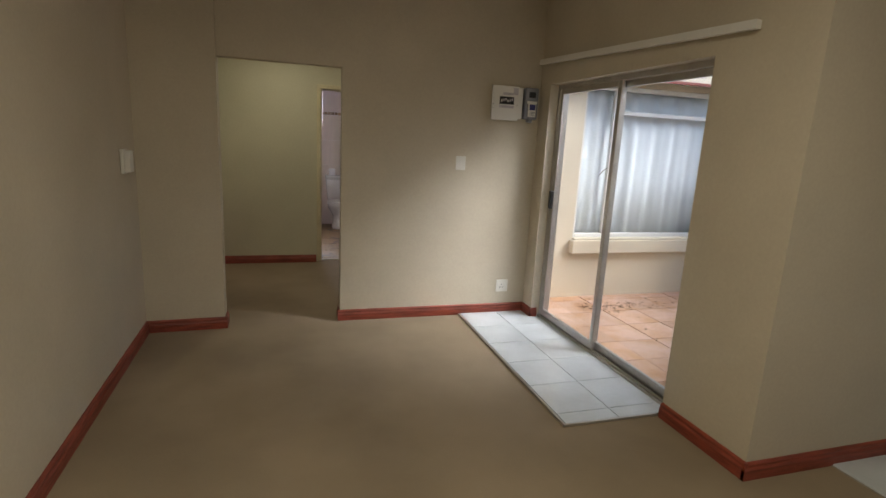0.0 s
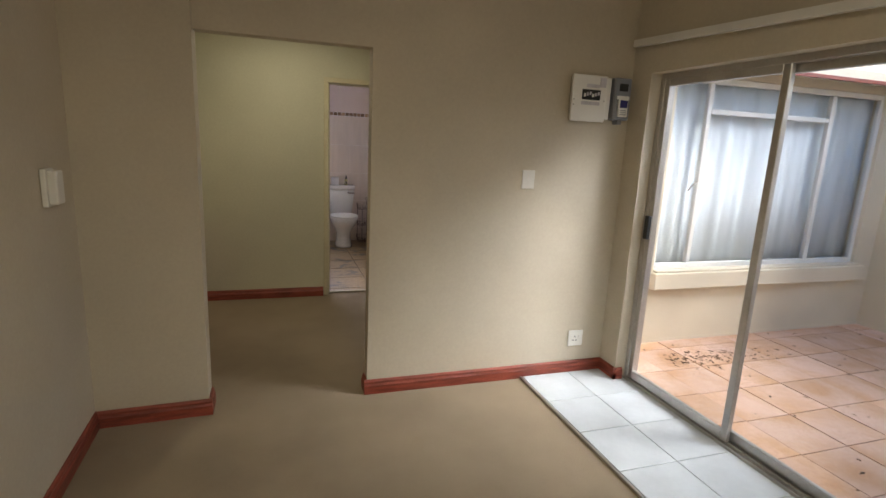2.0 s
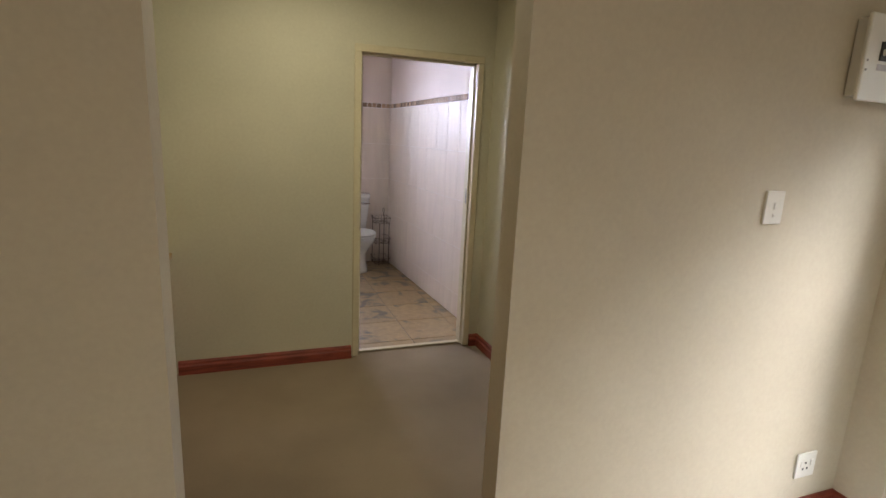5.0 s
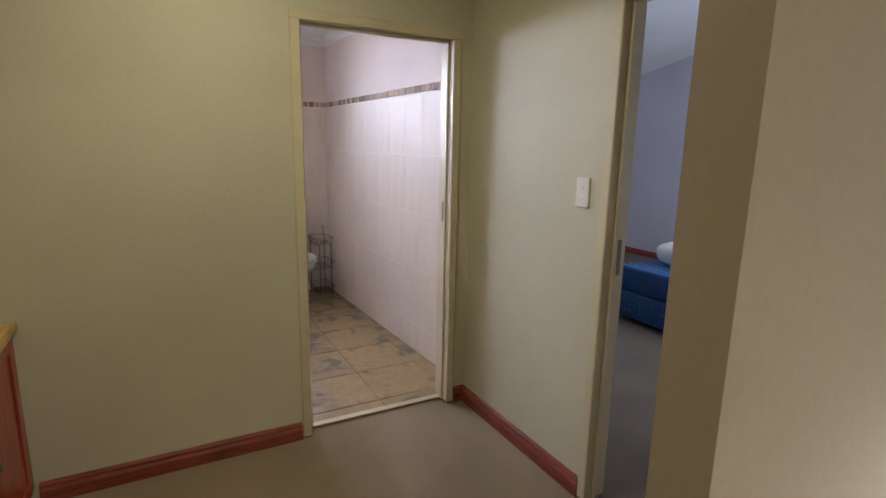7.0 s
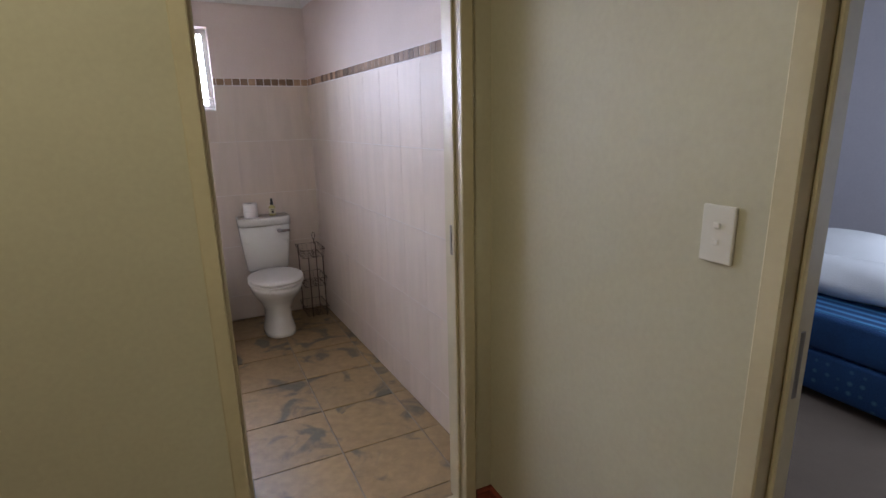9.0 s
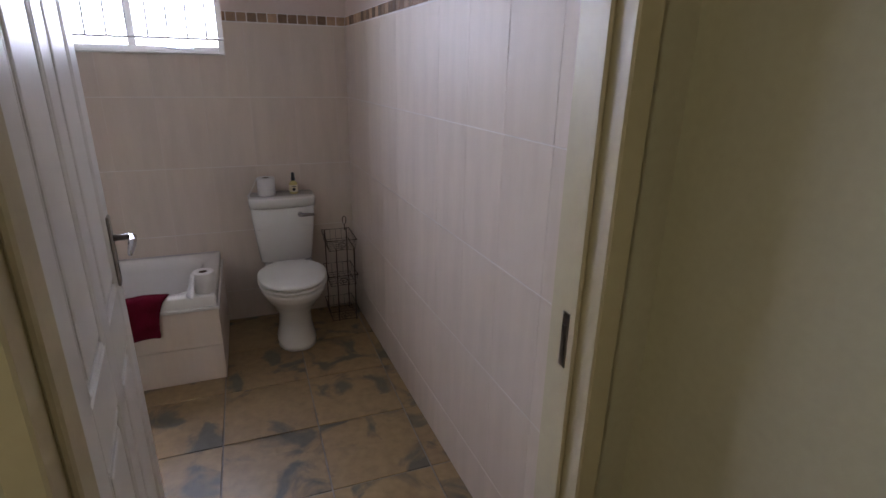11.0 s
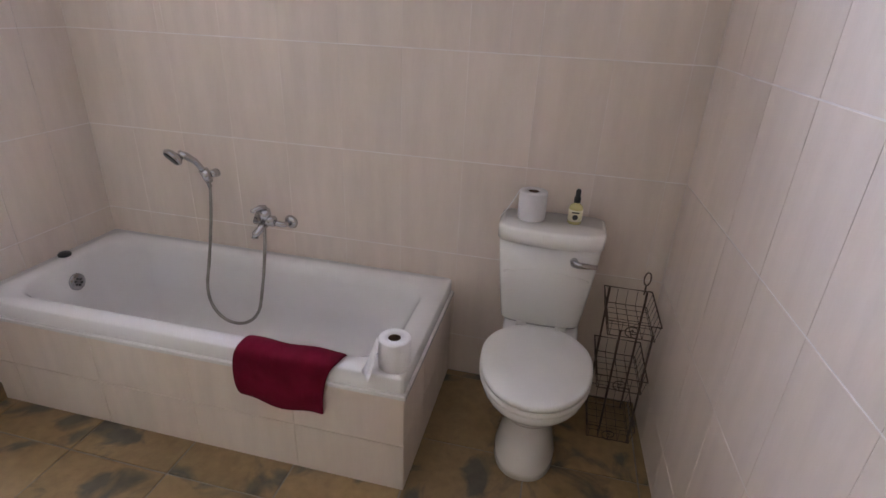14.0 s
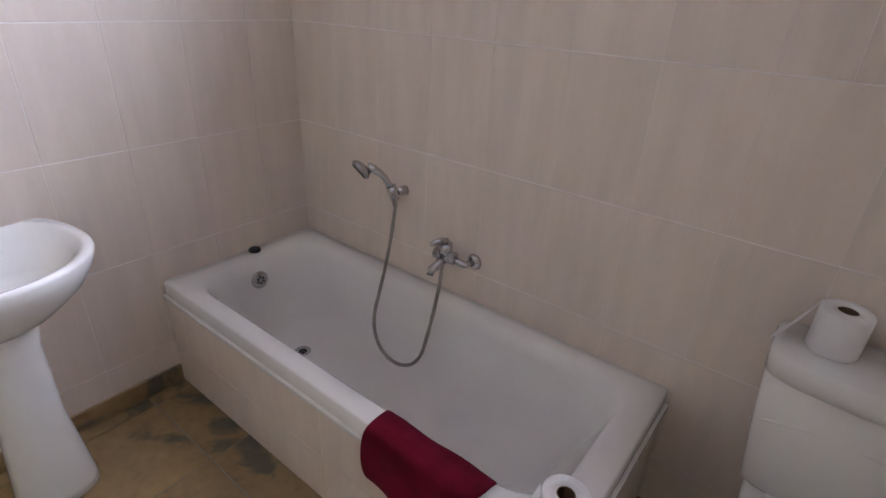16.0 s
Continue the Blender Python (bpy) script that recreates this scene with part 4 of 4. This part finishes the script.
# wire corner rack
rack = thing("wire_rack", "rusty dark wire rack with three baskets beside the toilet", "rack")
K0, K1, M0, M1 = 1.325, 1.505, 8.93, 9.19
for x, y in ((K0 + .02, M1 - .01), (K1 - .02, M1 - .01), (K1 - .01, M0 + .05), (K0 + .06, M0 + .06)):
    part("post", tube([(x, y, .001), (x, y, .57 if y > 9.1 else .50)], .004, 8), RUST, rack, "", True)
for z in (.03, .27, .505):
    bk = part("basket", tube([(K0, M0, z + .065), (K1, M0, z + .065), (K1, M1, z + .065), (K0, M1, z + .065)], .003, 8, True), RUST, rack, "", True)
    part("lower_ring", tube([(K0 + .01, M0 + .01, z), (K1 - .01, M0 + .01, z), (K1 - .01, M1 - .01, z), (K0 + .01, M1 - .01, z)], .0022, 6, True), RUST, bk)
    for k in range(7):
        y = M0 + .012 + k * (M1 - M0 - .024) / 6
        part("floor_wire", tube([(K0, y, z + .06), (K0 + .01, y, z), (K1 - .01, y, z), (K1, y, z + .06)], .0012, 6), RUST, bk)
    for k in range(5):
        x = K0 + .016 + k * (K1 - K0 - .032) / 4
        part("end_wire", tube([(x, M0 + .005, z + .062), (x, M0 + .01, z), (x, M1 - .01, z), (x, M1 - .005, z + .062)], .0012, 6), RUST, bk)
    sp = [((K0 + K1) / 2 + .004 * a * math.cos(a * 1.4), M0 - .002, z + .034 + .0033 * a * math.sin(a * 1.4)) for a in [i * .45 for i in range(19)]]
    part("scroll", tube(sp, .002, 6), RUST, bk)
part("finial", tube([(K1 - .03 + .012 * math.sin(k * math.tau / 12), M1 - .01, .60 + .028 - .028 * math.cos(k * math.tau / 12)) for k in range(12)], .0028, 8, True), RUST, rack, "", True)
part("finial_stem", tube([(K1 - .03, M1 - .01, .56), (K1 - .03, M1 - .01, .60)], .0035, 8), RUST, rack)

# basin
BCX, BCY, BZ = BX0 + .228, 7.99, .845
basin = thing("wash_basin", "white ceramic wash basin on a pedestal", "basin")


def bas(z, a, b, back):
    out = []
    for i in range(40):
        t = i * math.tau / 40
        c, s = math.cos(t), math.sin(t)
        x = (a if c > 0 else back) * c
        x = max(x, -(BCX - BX0) + .002)
        out.append((BCX + x, BCY + b * math.copysign(abs(s) ** .9, s), z))
    return out


part("bowl", loft([bas(BZ - .20, .09, .10, .12), bas(BZ - .17, .13, .16, .17), bas(BZ - .10, .20, .235, .30), bas(BZ - .045, .228, .268, .34), bas(BZ - .012, .236, .278, .36), bas(BZ, .230, .272, .36), bas(BZ - .004, .205, .245, .30),
                   bas(BZ - .03, .185, .225, .12), bas(BZ - .09, .14, .17, .09), bas(BZ - .13, .07, .09, .06)]), CERAMIC, basin, "", True)
part("pedestal", loft([oval(BX0 + .20, BCY, .001, .105, .115, 30, 2.6), oval(BX0 + .20, BCY, .03, .10, .11, 30, 2.6), oval(BX0 + .195, BCY, .30, .078, .085, 30, 2.5), oval(BX0 + .19, BCY, .55, .08, .088, 30, 2.5), oval(BX0 + .19, BCY, BZ - .16, .10, .11, 30, 2.5)]), CERAMIC, basin, "", True)
part("overflow_hole", tube([(BX0 + .12, BCY, BZ - .05), (BX0 + .135, BCY, BZ - .052)], .010, 10), BLACK, basin)

# dry leaves in the courtyard
bm = bmesh.new()
for i in range(170):
    if i < 120:
        x, y = 2.95 + abs(rng.gauss(0, .45)), 4.60 - abs(rng.gauss(0, .10)) - .12 * rng.random()
    else:
        x, y = rng.uniform(2.7, 5.4), rng.uniform(3.0, 4.8)
    if x > 5.45:
        continue
    a, s = rng.uniform(0, 6.3), rng.uniform(.008, .022)
    ca, sa = math.cos(a), math.sin(a)
    pts = [(-s, 0, 0), (0, -.4 * s, .003), (s, 0, .001), (0, .4 * s, .004)]
    bot = [bm.verts.new((x + p * ca - q * sa, y + p * sa + q * ca, -.003 + r)) for p, q, r in pts]
    top = [bm.verts.new(v.co + Vector((0, 0, .0015))) for v in bot]
    bm.faces.new(bot[::-1]), bm.faces.new(top)
    for k in range(4):
        bm.faces.new((bot[k], bot[(k + 1) % 4], top[(k + 1) % 4], top[k]))
tagged(link("fallen_leaves", bm, LEAF), "dry brown leaf litter on the courtyard pavers", "leaves", kind="stuff")

# ---- pieces: floor and wall tiles ----
CACHE = {}


def piece(name, x0, y0, z0, x1, y1, z1, material, parent, bevel=0.0015):
    size = (round(x1 - x0, 3), round(y1 - y0, 3), round(z1 - z0, 3))
    key = (name, size, material.name)
    if key not in CACHE:
        bm = boxes((-size[0] / 2, -size[1] / 2, -size[2] / 2, size[0] / 2, size[1] / 2, size[2] / 2), bevel=min(0.0006 if material is WALLTILE else bevel, min(size) * .3))
        me = bpy.data.meshes.new(name)
        bmesh.ops.recalc_face_normals(bm, faces=bm.faces)
        bm.to_mesh(me)
        bm.free()
        me.materials.append(material)
        CACHE[key] = me
    ob = new(name, CACHE[key])
    ob.location = ((x0 + x1) / 2, (y0 + y1) / 2, (z0 + z1) / 2)
    ob.parent = parent
    return ob


def spans(start, pitch, low, high, gap):
    """Tile stretches between low and high, with joints at start + k * pitch."""
    k = math.floor((low - start) / pitch)
    out = []
    while start + k * pitch < high - 1e-6:
        a, b = max(low, start + k * pitch + gap / 2), min(high, start + (k + 1) * pitch - gap / 2)
        if b - a > .006:
            out.append((a, b))
        k += 1
    return out


strip = setting("floor_tile_strip", boxes((1.735, 2.602, -0.011, SX + .075, AY - .002, 0.001), bevel=0.001), GROUT, "pale glazed tile strip inside the sliding door")
for a, b in spans(1.740, .345, 1.740, SX + .074, .004):
    for c, d in spans(AY - .020, .350, 2.606, AY - .020, .004):
        piece("tile", a, c, -.006, b, d, 0.006, PALETILE, strip)
part("edge_trim", boxes((1.721, 2.590, -.008, 1.735, AY - .02, 0.008), (1.721, 2.588, -.008, SX - .02, 2.602, 0.008), bevel=0.002), ALU, strip, "thin aluminium edge trim")
for a, b in spans(2.905, .35, 2.905, 5.1, .004):
    for c, d in spans(2.0, .35, -.4, 1.98, .004):
        piece("tile", a, c, -.006, b, d, 0.004, PALETILE, kitchen_floor)
for a, b in spans(3.155, .345, SXD + .09, CX1, .006):
    for c, d in spans(3.65, .345, 2.14, CY, .006):
        piece("paver", a, c, -.022, b, d, -.006 + .002 * math.sin(a * 31 + c * 17), TERRA, ground)
for a, b in spans(.70, .41, BX0 + .008, BX1 + .10, .006):
    for c, d in spans(8.37, .41, BY0 - .015, BY1 - .004, .006):
        piece("tile", a, c, -.006, b, d, .0005 * math.sin(a * 9 + c * 5), SLATE, bath_floor)

be = setting("trim_tiling_east", boxes((BX1 - .0006, BY0 + .001, 0, BX1 + .0055, BY1, 1.856)), PALEGROUT, "cream streaked wall tiles under a brown mosaic band")
be.matrix_basis = SKEW
bn = setting("trim_tiling_north", boxes((BX0, BY1 - .0006, 0, BX1, BY1 + .0055, WZ0 - .001), (BX0, BY1 - .0006, WZ0 - .001, WX0 - .001, BY1 + .0055, 1.856), (WX1 + .001, BY1 - .0006, WZ0 - .001, BX1, BY1 + .0055, 1.856)), PALEGROUT, "cream streaked wall tiles under a brown mosaic band")
bw = setting("trim_tiling_west", boxes((BX0 - .0055, BY0 + .001, 0, BX0 + .0006, BY1, 1.856)), PALEGROUT, "cream streaked wall tiles under a brown mosaic band")
ROWS = spans(.2, .4, .001, 1.80, .004)
for z0, z1 in ROWS:
    for a, b in spans(6.995, .25, BY0 + .002, BY1 - .001, .0015):
        piece("tile", BX1 - .002, a, z0, BX1 + .003, b, z1, WALLTILE, be)
    for a, b in spans(8.51, .25, BY0 + .002, BY1 - .001, .0015):
        piece("tile", BX0 - .003, a, z0, BX0 + .002, b, z1, WALLTILE, bw)
    for a, b in spans(.72, .25, BX0 + .003, BX1 - .003, .0012):
        if z1 > WZ0 and a < WX1 and b > WX0:
            if a < WX0 - .02:
                piece("tile", a, BY1 - .002, z0, WX0 - .001, BY1 + .003, z1, WALLTILE, bn)
            elif b > WX1 + .02:
                piece("tile", WX1 + .001, BY1 - .002, z0, b, BY1 + .003, z1, WALLTILE, bn)
            if a < WX1 and b > WX0:
                piece("tile", max(a, WX0), BY1 - .002, z0, min(b, WX1), BY1 + .003, WZ0 - .001, WALLTILE, bn)
            continue
        piece("tile", a, BY1 - .002, z0, b, BY1 + .003, z1, WALLTILE, bn)
for a, b in spans(BY1, .055, BY0 + .003, BY1 - .003, .006):
    piece("mosaic", BX1 - .003, a, 1.806, BX1 + .003, b, 1.852, MOSAIC, be)
    piece("mosaic", BX0 - .003, a, 1.806, BX0 + .003, b, 1.852, MOSAIC, bw)
for a, b in spans(BX1, .055, WX1 + .002, BX1 - .004, .006) + spans(BX1, .055, BX0 + .004, WX0 - .002, .006):
    piece("mosaic", a, BY1 - .003, 1.806, b, BY1 + .003, 1.852, MOSAIC, bn)

surround = thing("bath_surround", "cream tiled panel round the bathtub", "bath panel")
part("core", boxes((BX0 + .004, FY + .006, 0.001, RX1 - .006, FY + .06, RIM - .079), (RX1 - .06, FY + .06, 0.001, RX1 - .006, BY1 - .004, RIM - .079)), PALEGROUT, surround)
for z0, z1 in ((.002, .200), (.203, RIM - .079)):
    for a, b in spans(.712 - .002, .40, BX0 + .005, RX1 - .001, .003):
        piece("tile", a, FY, z0, b, FY + .006, z1, WALLTILE, surround)
    for a, b in spans(FY + .007, .25, FY + .008, BY1 - .004, .003):
        piece("tile", RX1 - .006, a, z0, RX1, b, z1, WALLTILE, surround)
curb = setting("trim_bath_skirting", boxes((BX0 + .002, BY0 + .01, 0.002, BX0 + .014, FY - .002, .085), bevel=0.002), SLATE, "slate-look tile skirting")
